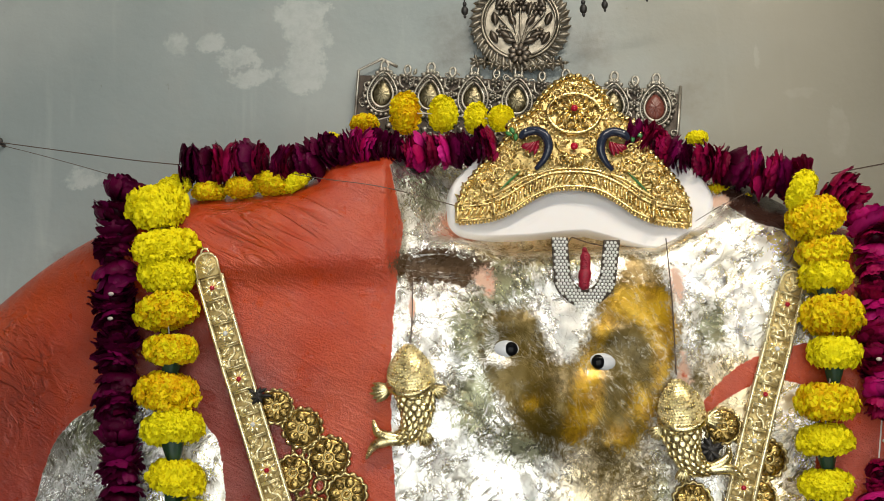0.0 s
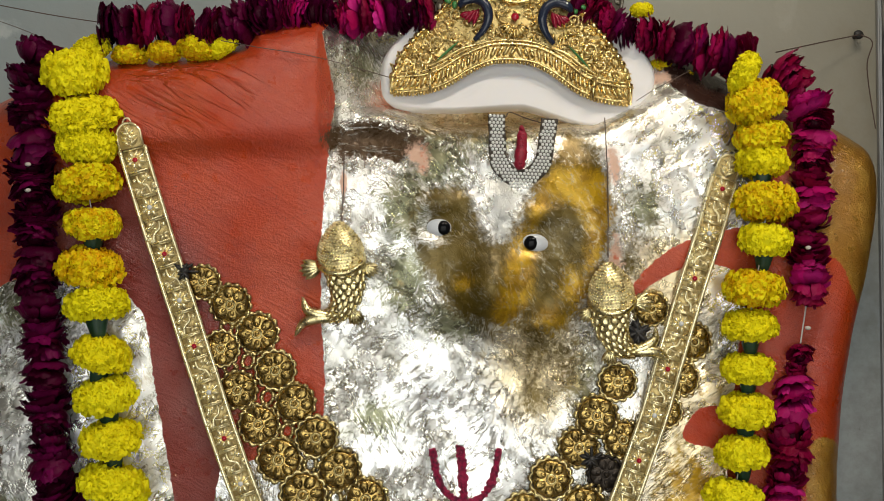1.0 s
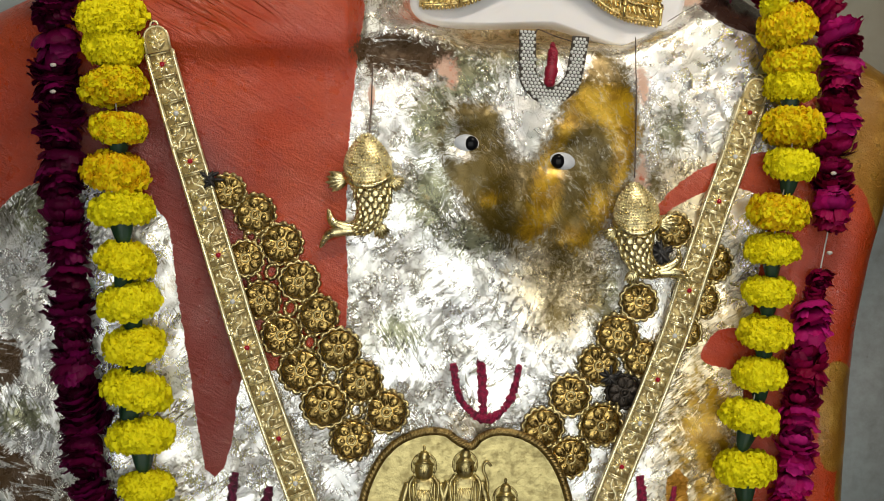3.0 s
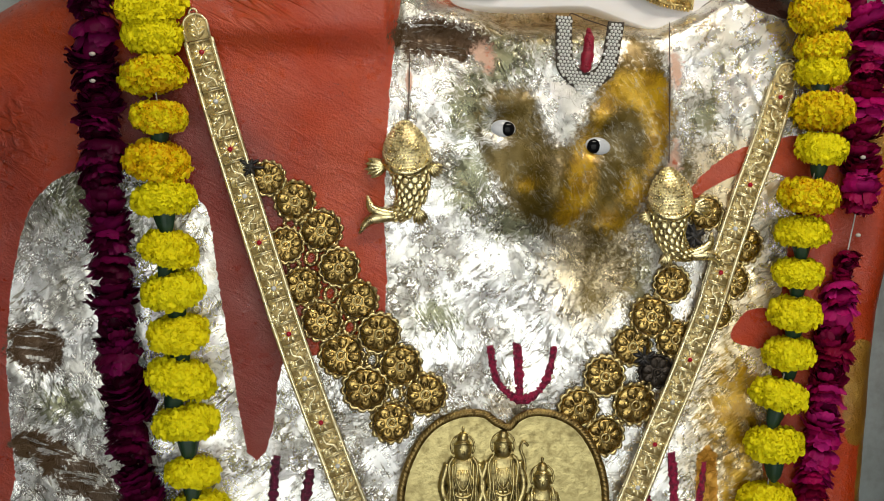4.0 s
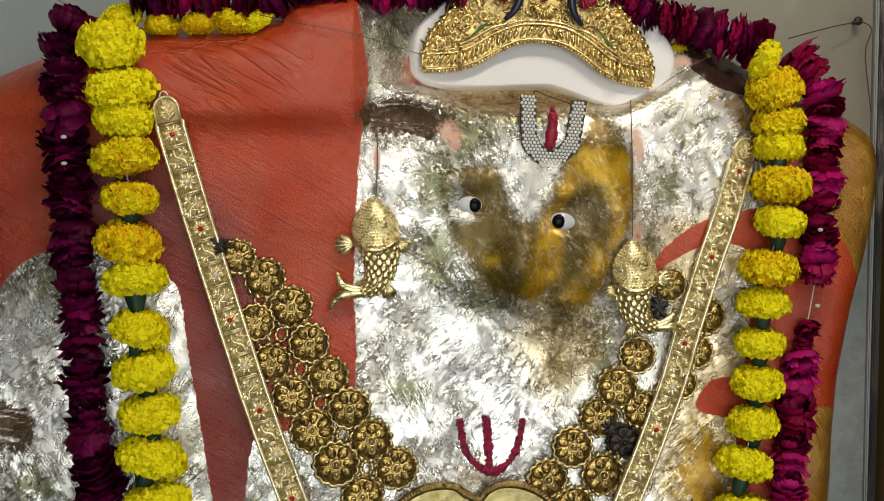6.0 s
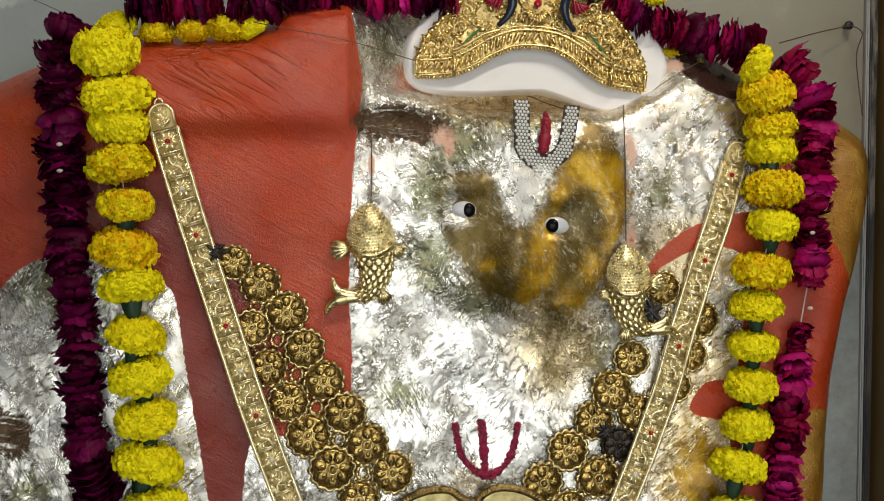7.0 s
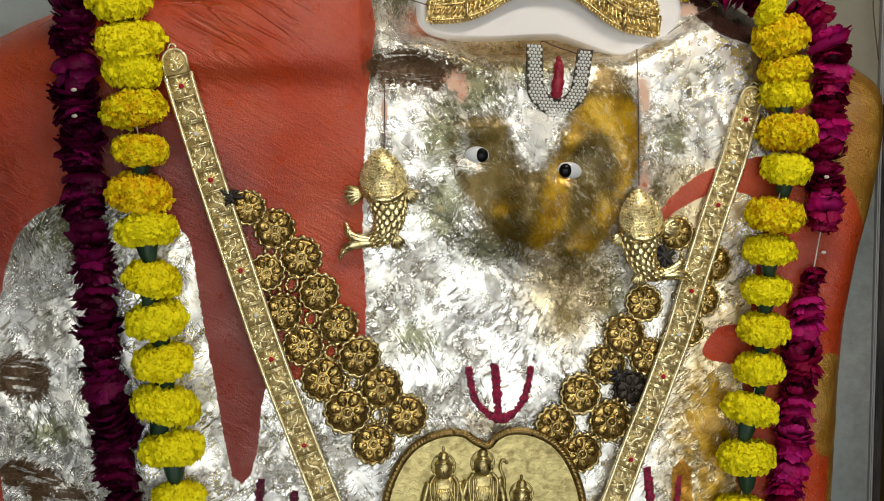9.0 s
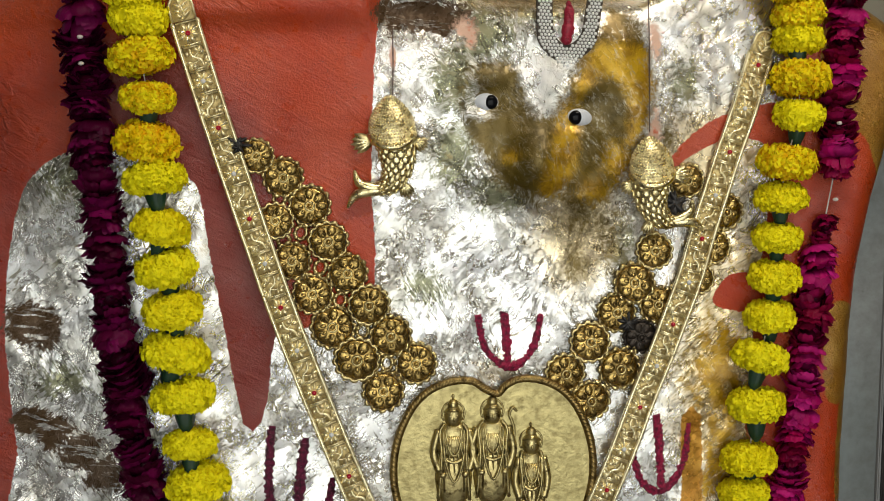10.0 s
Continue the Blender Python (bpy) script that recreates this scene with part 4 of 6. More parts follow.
# ---------------------------------------------------------------- rosette necklaces


def rosette(petals, R=0.0222, seed=0, metals=(OLD_GOLD, DULL_GOLD, DARK_SILVER)):
    """A domed flower of rounded petals round a ringed button, on a rim of uneven cast lobes."""
    rnd = random.Random(seed)
    b = MB()
    rows = []
    for r in (0.02, 0.25, 0.5, 0.66, 0.76, 0.81):
        dome = 0.0034 * (1 - (r / 0.85) ** 4) + 0.0018
        rows.append([(R * r * math.cos(a), R * r * math.sin(a), dome) for a in np.linspace(0, 2 * math.pi, 40, False)])
    rows.append([(p[0] * 1.02, p[1] * 1.02, 0.0) for p in rows[-1]])
    b.grid(rows, True)
    # the dark gap inside the rim is a near-black ring
    ground = [rows[-1], [(R * 0.95 * math.cos(a), R * 0.95 * math.sin(a), 0.0) for a in np.linspace(0, 2 * math.pi, 40, False)]]
    ground.append([(p[0], p[1], -0.002) for p in ground[-1]])
    b.grid(ground, True, 2)
    wide = 0.50 * math.sin(math.pi / petals) * 1.02
    for k in range(petals):
        a = 360 / petals * k + rnd.uniform(-4, 4)
        c, sn = math.cos(radians(a)), math.sin(radians(a))
        q = rnd.uniform(0.94, 1.06)
        b.blob((R * 0.52 * c, R * 0.52 * sn, 0.0036), (R * 0.32 * q, R * wide * 1.14 * q, 0.0024), a, 12, 7)
        b.blob((R * 0.42 * c, R * 0.42 * sn, 0.0054), (R * 0.15 * q, R * wide * 0.42 * q, 0.0012), a, 8, 5)
    ring = [(R * 0.20 * math.cos(a), R * 0.20 * math.sin(a), 0.0066) for a in np.linspace(0, 2 * math.pi, 16)]
    b.tube(ring, 0.0011, 6, 1.0, 1)
    b.blob((0, 0, 0.0064), (0.0026, 0.0026, 0.0026), 0, 10, 6)
    # a frilled rim
    for rad, lobes, deep, thick, z in ((0.90, 14, 0.12, 0.0018, 0.0014),):
        ph = rnd.uniform(0, 6)
        rim = [(R * rad * (1 + deep * abs(math.cos(lobes / 2 * a + ph)) - deep / 2) * math.cos(a), R * rad * (1 + deep * abs(math.cos(lobes / 2 * a + ph)) - deep / 2) * math.sin(a), z + 0.0006 * math.sin(lobes * a)) for a in np.linspace(0, 2 * math.pi, 100)]
        b.tube(rim, [thick * (0.45 + 0.85 * abs(math.cos(lobes / 2 * a + ph))) for a in np.linspace(0, 2 * math.pi, 100)], 6, 1.0, 1)
    return b.mesh("rosette", *metals)


ROSETTES = [rosette(8, seed=1), rosette(6, seed=2), rosette(7, seed=3)]
BLACK_ROSETTE = rosette(7, seed=4, metals=(DARK_SILVER, DARK_SILVER, BLACK))


def link_mesh():
    """A small lumpy cast ring."""
    turns = np.linspace(0, 2 * math.pi, 46)
    ring = [(0.0060 * math.cos(a), 0.0076 * math.sin(a), 0.0004 * math.sin(5 * a)) for a in turns]
    return MB().tube(ring, [0.0017 + 0.0011 * abs(math.cos(4.5 * a)) for a in turns], 7).mesh("link", DULL_GOLD)


LINK = link_mesh()


def necklace(centres, links, label, black=(), knots=()):
    x0, z0 = centres[0][:2]
    t = thing("rosette_necklace", Matrix.Translation((x0, on(x0, z0), z0)), label, "necklace", "rosette necklaces")
    rnd = random.Random(len(centres))
    for i, (x, z, s) in enumerate(centres):
        m = facing(x, on(x, z, 0.003 + 0.002 * (i % 3)), z, rnd.uniform(0, 60), rnd.uniform(-9, 9), s)
        part("rosette", BLACK_ROSETTE if i in black else ROSETTES[i % 3], t, held(t, m), "blackened rosette" if i in black else "")
    for x, z, s in knots:
        b = MB()
        for k in range(9):
            b.leaf((rnd.uniform(-0.003, 0.003), rnd.uniform(-0.003, 0.003), 0.004 + 0.0006 * k), rnd.uniform(0.010, 0.018) * s, 0.006 * s, 40 * k + rnd.uniform(-15, 15), 0.004)
        b.blob((0, 0, 0.004), (0.008 * s, 0.007 * s, 0.005), 0, 10, 6)
        part("clasp", b.mesh("clasp", BLACK), t, held(t, facing(x, on(x, z, 0.004), z)), "blackened crumpled clasp")
    for i, j in links:
        (x, z, _), (u, w, _) = centres[i], centres[j]
        cx, cz = (x + u) / 2, (z + w) / 2
        part("link", LINK, t, held(t, facing(cx, on(cx, cz, 0.003), cz, math.degrees(math.atan2(w - z, u - x)) + 90)))
    return t


necklace([(-0.119, 1.404, 0.86), (-0.092, 1.381, 1.0), (-0.101, 1.335, 0.9), (-0.065, 1.350, 1.05), (-0.085, 1.292, 0.95), (-0.046, 1.312, 1.0), (-0.064, 1.255, 1.02), (-0.026, 1.277, 1.0),
          (-0.004, 1.243, 1.05), (-0.043, 1.219, 1.12), (0.019, 1.208, 1.05), (-0.018, 1.184, 1.15), (0.046, 1.176, 1.08), (0.010, 1.147, 1.05)],
         [(0, 1), (1, 3), (1, 2), (2, 4), (3, 5), (3, 4), (5, 7), (4, 6), (5, 6), (7, 8), (6, 9), (7, 9), (8, 10), (9, 11), (8, 11), (10, 12), (11, 13), (10, 13)],
         "double row of antique gold rosettes hanging beside the belt", (), ((-0.137, 1.416, 0.7),))
necklace([(0.348, 1.370, 0.9), (0.392, 1.335, 0.95), (0.310, 1.294, 0.95), (0.379, 1.296, 0.9), (0.288, 1.259, 1.05), (0.361, 1.262, 0.8), (0.269, 1.226, 1.02), (0.315, 1.234, 0.95), (0.239, 1.194, 1.05),
          (0.297, 1.198, 0.9), (0.273, 1.163, 1.1), (0.211, 1.160, 1.05), (0.240, 1.128, 1.05)],
         [(0, 1), (1, 3), (2, 4), (3, 5), (4, 6), (5, 7), (6, 8), (7, 9), (9, 10), (8, 10), (8, 11), (10, 12), (11, 12)],
         "double row of antique gold rosettes partly under the belt", (9,), ((0.333, 1.345, 1.1), (0.282, 1.213, 0.8)))

# ---------------------------------------------------------------- fish ornaments


def fish(m, mirror, label):
    """Hangs head up: domed dotted head, ribbed collar, scaled body that curls, split tail, fins. Local units of metres, tail curls to -x."""
    t = thing("fish_ornament", m, label, "ornament", "fish ornaments")
    s = -1 if mirror else 1
    # head
    b = MB()
    rows = []
    for i in range(15):
        u = i / 14
        w = 0.0240 * (math.sin(math.pi * (0.05 + 0.53 * u ** 0.9))) ** 1.05
        y = 0.052 - 0.039 * u
        rows.append([(w * math.cos(a), y - u * 0.014 * math.sin(a), 0.002 + 0.72 * w * math.sin(a)) for a in np.linspace(0, math.pi, 17)])
    b.grid(rows)
    for i in range(16):
        u = (i + 0.7) / 16.6
        w = 0.0240 * (math.sin(math.pi * (0.05 + 0.53 * u ** 0.9))) ** 1.05
        y = 0.052 - 0.039 * u
        k = max(5, int(w / 0.0225 * 24))
        for j in range(k):
            a = math.pi * (j + 0.5 + 0.5 * (i % 2) * 0.9) / (k + 0.5)
            b.blob((w * math.cos(a), y - u * 0.014 * math.sin(a), 0.002 + 0.72 * w * math.sin(a)), (0.0015, 0.0015, 0.0009), 0, 6, 4)
    part("head", b.mesh("head", FISH_GOLD), t)
    # collar
    b = MB()
    col = [(0.0235 * math.cos(a), 0.0125 - 0.0145 * math.sin(a), 0.0025 + 0.0175 * math.sin(a)) for a in np.linspace(0, math.pi, 25)]
    b.tube(col, 0.0036, 8)
    for p in col[1:-1]:
        b.blob((p[0], p[1], p[2] + 0.0022), (0.0010, 0.0030, 0.0016), 0, 5, 3)
    part("collar", b.mesh("collar", FISH_GOLD), t)
    # body
    spine = curve([(0.001 * s, 0.008), (0.004 * s, -0.010), (0.002 * s, -0.027), (-0.007 * s, -0.041), (-0.020 * s, -0.046)], 6)
    wid = [0.0205, 0.0195, 0.0155, 0.0118, 0.0062]
    b = MB()
    rows = []
    n = len(spine)
    for i, p in enumerate(spine):
        d = spine[min(i + 1, n - 1)] - spine[max(i - 1, 0)]
        d = d / np.linalg.norm(d)
        nx, ny = -d[1], d[0]
        w = float(np.interp(i / (n - 1) * 4, range(5), wid))
        rows.append([(p[0] + nx * w * math.cos(a), p[1] + ny * w * math.cos(a), 0.001 + 0.8 * w * math.sin(a)) for a in np.linspace(0, math.pi, 13)])
    b.grid(rows)
    for i in range(0, n - 1, 2):
        p, d = spine[i], spine[i + 1] - spine[max(i - 1, 0)]
        d = d / np.linalg.norm(d)
        nx, ny = -d[1], d[0]
        w = float(np.interp(i / (n - 1) * 4, range(5), wid))
        k = 6 if w > 0.012 else 5
        tr = math.degrees(math.atan2(d[1], d[0]))
        for j in range(k):
            a = math.pi * (j + 0.35 + 0.5 * (i // 2 % 2)) / (k + 0.2)
            q = (p[0] + nx * w * math.cos(a), p[1] + ny * w * math.cos(a), 0.0010 + 0.8 * w * math.sin(a))
            b.blob(q, (0.0054 if w > 0.012 else 0.0040, 0.0048 * max(0.35, math.sin(a)) * w / 0.018, 0.0018), tr, 10, 6)
    part("body", b.mesh("body", FISH_GOLD), t)
    # tail lobes
    for pts in ([(-0.014, -0.045, 0.003), (-0.028, -0.043, 0.004), (-0.040, -0.036, 0.003), (-0.043, -0.023, 0.002)],
                [(-0.014, -0.047, 0.003), (-0.032, -0.047, 0.004), (-0.045, -0.051, 0.003), (-0.054, -0.063, 0.002)]):
        c = curve([(x * s, y, z) for x, y, z in pts], 6)
        b = MB().tube(c, [0.0058 * math.sin(math.pi * (0.25 + 0.72 * i / (len(c) - 1))) + 0.0004 for i in range(len(c))], 8, 0.7)
        for i in range(2, len(c) - 2, 2):
            b.blob((c[i][0], c[i][1], c[i][2] + 0.003), (0.0014, 0.003, 0.001), 20 * i, 5, 3)
        part("tail_fin", b.mesh("tail_fin", FISH_GOLD), t)
    # side fins
    for cx, cy, base, big in ((-0.0215, 0.006, 185, 1.35), (0.0225, 0.004, 325, 1.0), (0.008, -0.041, 285, 1.0)):
        b = MB()
        for k in range(5):
            b.leaf((cx * s, cy, 0.004), (0.0175 - 0.001 * abs(k - 2)) * big, 0.0062 * big, (base + (k - 2) * 15) if s > 0 else 180 - (base + (k - 2) * 15), 0.0035)
        b.blob((cx * s, cy, 0.004), (0.004, 0.004, 0.003), 0, 8, 4)
        part("fin", b.mesh("fin", FISH_GOLD), t)
    return t


fish(facing(0.0245, on(0.02, 1.42, 0.004), 1.4135, 4), False, "gold fish ornament with dotted head and scaled curling body")
fish(facing(0.3055, on(0.30, 1.375, 0.012), 1.369, 6, 0, 0.98), True, "gold fish ornament with dotted head hanging over the rosettes")

# ---------------------------------------------------------------- heart pendant


def pendant():
    m = facing(0.131, on(0.13, 1.06, 0.010), 1.055)
    t = thing("heart_pendant", m, "heart-shaped gold pendant with rope rim and three raised figures", "pendant")
    half = [(0.004, 0.086), (0.022, 0.100), (0.050, 0.100), (0.078, 0.086), (0.098, 0.058), (0.110, 0.018), (0.108, -0.028), (0.088, -0.075), (0.050, -0.110), (0.0, -0.130)]
    out = [tuple(p) for p in curve(half, 5)]
    full = [(-x, y) for x, y in out[::-1]] + out
    full = full[::-1]
    b = MB().plate(full, -0.004, 0.003, 0.001)
    part("plate", b.mesh("plate", PENDANT_GOLD, smooth=False), t)
    b = MB()
    c = curve([(x, y, 0.003) for x, y in full[::3]], 5, True)
    b.tube([*c, c[0]], 0.0044, 8)
    for i in range(0, len(c), 1):
        d = c[(i + 1) % len(c)] - c[i - 1]
        b.blob((c[i][0], c[i][1], 0.0045), (0.0052, 0.0020, 0.0036), math.degrees(math.atan2(d[1], d[0])) + 50, 6, 4)
    part("rope_rim", b.mesh("rope_rim", ROPE_GOLD), t)
    for cx, top, w in ((-0.045, 0.078, 0.0245), (-0.002, 0.080, 0.0255), (0.041, 0.044, 0.020)):
        b = MB()
        h = top + 0.105
        b.blob((cx, top - 0.016, 0.004), (0.0100, 0.0130, 0.009), 0, 14, 8)
        b.blob((cx, top - 0.003, 0.003), (0.0062, 0.0066, 0.006), 0, 12, 6)
        b.tube(curve([(cx - 0.0095, top - 0.011, 0.006), (cx, top - 0.0075, 0.0115), (cx + 0.0095, top - 0.011, 0.006)], 5), 0.0014, 6)
        b.blob((cx, top + 0.006, 0.003), (0.0018, 0.0035, 0.002), 0, 8, 5)
        ring = [(cx + 0.0125 * math.cos(a), top - 0.013 + 0.0135 * math.sin(a), 0.0034) for a in np.linspace(-0.6, math.pi + 0.6, 20)]
        b.tube(ring, 0.0012, 6)
        b.blob((cx, top - 0.045, 0.003), (w * 0.86, 0.024, 0.009), 0, 14, 8)
        b.blob((cx, top - 0.085, 0.003), (w * 0.85, 0.038, 0.008), 0, 14, 8)
        for sx in (-1, 1):
            b.blob((cx + sx * 0.0036, top - 0.0135, 0.0115), (0.0020, 0.0011, 0.0012), 0, 7, 4)
            b.tube(curve([(cx + sx * 0.010, top - 0.024, 0.006), (cx + sx * w * 0.62, top - 0.033, 0.009), (cx + sx * w * 0.55, top - 0.060, 0.011), (cx + sx * w * 0.70, top - 0.11, 0.008)], 5), 0.0019, 6)
            b.tube(curve([(cx + sx * w * 0.66, top - 0.031, 0.005), (cx + sx * w * 0.90, top - 0.055, 0.006), (cx + sx * w * 0.66, top - 0.076, 0.009)], 5), 0.0044, 8)
            b.blob((cx + sx * w * 0.5, top - 0.080, 0.011), (0.0042, 0.0036, 0.003), 0, 8, 5)
        for k in range(7):
            x = cx + (k - 3) * w * 0.22
            b.tube([(x * 0.35 + cx * 0.65, top - 0.036, 0.0112), (x, top - 0.062, 0.0105), (x, top - 0.10, 0.009)], 0.0011, 5)
        b.blob((cx, top - 0.0175, 0.0125), (0.0016, 0.0032, 0.0016), 0, 7, 4)
        b.tube(curve([(cx - w * 0.6, top - 0.060, 0.009), (cx, top - 0.066, 0.0125), (cx + w * 0.6, top - 0.060, 0.009)], 5), 0.0018, 6)
        b.tube(curve([(cx - 0.011, top - 0.030, 0.009), (cx - 0.010, top - 0.062, 0.0125), (cx, top - 0.088, 0.013), (cx + 0.010, top - 0.062, 0.0125), (cx + 0.011, top - 0.030, 0.009)], 5), 0.0015, 6)
        b.tube(curve([(cx - 0.009, top - 0.028, 0.009), (cx - 0.006, top - 0.050, 0.0125), (cx, top - 0.058, 0.013), (cx + 0.006, top - 0.050, 0.0125), (cx + 0.009, top - 0.028, 0.009)], 5), 0.0013, 6)
        part("raised_figure", b.mesh("raised_figure", FIGURE_GOLD), t)
    b = MB().tube(curve([(0.020, 0.010, 0.004), (0.022, 0.045, 0.006), (0.017, 0.062, 0.006), (0.020, 0.070, 0.006), (0.025, 0.066, 0.005)], 5), 0.0016, 6)
    part("raised_bow", b.mesh("raised_bow", FIGURE_GOLD), t)
    return t


pendant()

# ---------------------------------------------------------------- forehead ornament and red marks


def forehead_ornament():
    m = facing(0.2125, on(0.21, 1.535, 0.004), 1.534, -3)
    t = thing("forehead_ornament", m, "U-shaped forehead ornament of white stones round a red bar", "ornament")
    # two arms that meet in a blunt point
    left, right = curve([(-0.0355, 0.040), (-0.0325, 0.0), (-0.0295, -0.016), (-0.016, -0.029), (-0.003, -0.0395), (0.0, -0.040), (0.003, -0.0395), (0.016, -0.029), (0.0285, -0.016), (0.0325, 0.0), (0.0365, 0.038)], 4), \
        curve([(-0.0195, 0.040), (-0.0165, 0.002), (-0.0145, -0.007), (-0.009, -0.013), (-0.003, -0.017), (0.0, -0.017), (0.003, -0.017), (0.009, -0.013), (0.0145, -0.007), (0.0170, 0.002), (0.0205, 0.038)], 4)
    b = MB()
    b.grid([[(p[0], p[1], 0.0026) for p in left], [(p[0], p[1], 0.0026) for p in right]][::-1])
    for c in (left, right):
        b.tube([(p[0], p[1], 0.0018) for p in c], 0.0009, 6)
    # near-black backing makes the gaps between stones dark
    part("backing", b.mesh("backing", DARK_SILVER), t)
    stud = MB().blob((0, 0, 0), (0.0019, 0.0019, 0.0017), 0, 8, 5).mesh("stone", PEARL)
    outline = [tuple(p) for p in left] + [tuple(p) for p in right[::-1]]
    pitch = 0.0040
    spots = [((i + 0.5 * (j % 2)) * pitch, j * pitch * 0.87) for j in range(-12, 13) for i in range(-10, 11)]
    depth = signed(outline, np.array([p[0] for p in spots]), np.array([p[1] for p in spots]), 1)
    for p, d in zip(spots, depth):
        if d > 0.0006:
            part("stone", stud, t, Matrix.Translation((p[0], p[1], 0.0034)))
    b = MB()
    rnd = random.Random(4)
    c = curve([(-0.001, 0.029, 0.003), (0.000, 0.018, 0.006), (0.000, 0.004, 0.006), (-0.001, -0.010, 0.005), (0.0, -0.015, 0.003)], 7)
    b.tube(c, [0.0018 + 0.0046 * math.sin(math.pi * (0.04 + 0.82 * i / (len(c) - 1))) + rnd.uniform(-0.0009, 0.0009) for i in range(len(c))], 9, 0.7)
    for k in range(46):
        u = rnd.uniform(0.08, 0.95)
        p = c[int(u * (len(c) - 1))]
        w = 0.0046 * math.sin(math.pi * (0.04 + 0.82 * u))
        q = rnd.uniform(-1, 1)
        b.blob((p[0] + q * w, p[1], p[2] + 0.0035 * math.sqrt(1 - q * q)), (rnd.uniform(0.0008, 0.0018),) * 3, 0, 6, 4)
    part("red_bar", b.mesh("red_bar", RED_LUMP), t, None, "uneven red bar")
    return t


forehead_ornament()


def red_mark(strokes, label, paste=RED_PASTE):
    """Strokes of thick red paste: each a line of points (x, z) and a width."""
    x0, z0 = strokes[0][0][0]
    t = thing("red_mark", Matrix.Translation((x0, on(x0, z0), z0)), label, "painted mark", "red marks")
    rnd = random.Random(int(x0 * 1000) + 7)
    for pts, w in strokes:
        b = MB()
        c = [p for p, d in along(pts, 0.0022)]
        n = len(c)
        c = [(p[0] - x0 + rnd.uniform(-0.0007, 0.0007), on(p[0], p[1], 0.0006) - on(x0, z0), p[1] - z0) for p in c]
        v = MB().tube([(p[0], p[2], -p[1]) for p in c], [w * (0.6 + 0.4 * math.sin(math.pi * (0.15 + 0.8 * i / n))) * rnd.uniform(0.62, 1.2) for i in range(n)], 8, 0.32)
        b.add([(p[0], -p[2], p[1]) for p in v.v], v.f)
        part("stroke", b.mesh("stroke", paste), t)
    return t


red_mark([([(0.116, 1.226), (0.119, 1.205), (0.127, 1.183), (0.148, 1.167), (0.168, 1.176), (0.180, 1.196), (0.187, 1.226)], 0.0052), ([(0.145, 1.228), (0.147, 1.205), (0.149, 1.165)], 0.0056)],
         "three-pronged mark of dark red paste on silver leaf")
red_mark([([(-0.111, 1.111), (-0.114, 1.08), (-0.115, 1.03), (-0.10, 0.985), (-0.075, 0.985), (-0.055, 1.01), (-0.046, 1.052)], 0.0058), ([(-0.075, 1.096), (-0.081, 1.06), (-0.088, 0.98)], 0.0062)],
         "three-pronged mark of darker red paste beside the belt", DARK_PASTE)
red_mark([([(0.288, 1.073), (0.293, 1.050), (0.303, 1.028), (0.322, 1.018), (0.340, 1.035), (0.350, 1.06), (0.355, 1.097)], 0.0050), ([(0.317, 1.107), (0.321, 1.07), (0.323, 1.02)], 0.0056)],
         "three-pronged mark of red paste near the marigolds")

# ---------------------------------------------------------------- marble headpiece and gold crown
CROWN_AT = (0.2055, 1.601)
CROWN_TURN = -3.2


def bow(p):
    """Wraps flat work round the head: the sides fall back."""
    return Vector((p.x, p.y, p.z - 0.6 * p.x * p.x - 0.10 * max(p.y - 0.06, 0)))


def headpiece():
    m = facing(CROWN_AT[0] + 0.003, 0.060, CROWN_AT[1], CROWN_TURN, 0, 1.05)
    out = curve([(-0.139, 0.006), (-0.132, -0.012), (-0.110, -0.021), (-0.060, -0.020), (0.0, -0.014), (0.020, -0.015), (0.060, -0.026), (0.088, -0.031), (0.118, -0.024), (0.140, -0.004),
                 (0.150, 0.022), (0.142, 0.045), (0.118, 0.066), (0.085, 0.085), (0.0, 0.10), (-0.085, 0.082), (-0.115, 0.062), (-0.136, 0.036)], 6, True)
    b = MB()
    rows = []
    for k in (0.0, 0.008, 0.02, 0.035, 0.05, 0.06, 0.065, 0.10, 0.3, 0.5, 0.75, 0.98):
        h = 0.020 * math.sqrt(1 - (1 - min(1, k / 0.06)) ** 2)
        rows.append([Vector((p[0] * (1 - k), (p[1] - 0.075) * (1 - k) + 0.075, h - 0.014 - 0.15 * p[0] ** 2)) for p in out])
    rows.insert(0, [bow(Vector((p[0], p[1], -0.05))) for p in out])
    b.grid(rows, True)
    me = b.mesh("marble_headpiece", MARBLE)
    at = me.attributes.new("rim", "FLOAT", "POINT")
    w = len(out)
    vals = [(0.9 if v.co.x < -0.105 and v.co.y < 0.012 else 0.25 if v.co.y < -0.01 else -0.6) if i < 3 * w else -1.0 for i, v in enumerate(me.vertices)]
    at.data.foreach_set("value", vals)
    ob = new("marble_headpiece", me)
    ob.matrix_basis = m
    return tagged(ob, "white marble headpiece of the idol with orange stained rim", "headpiece")


headpiece()


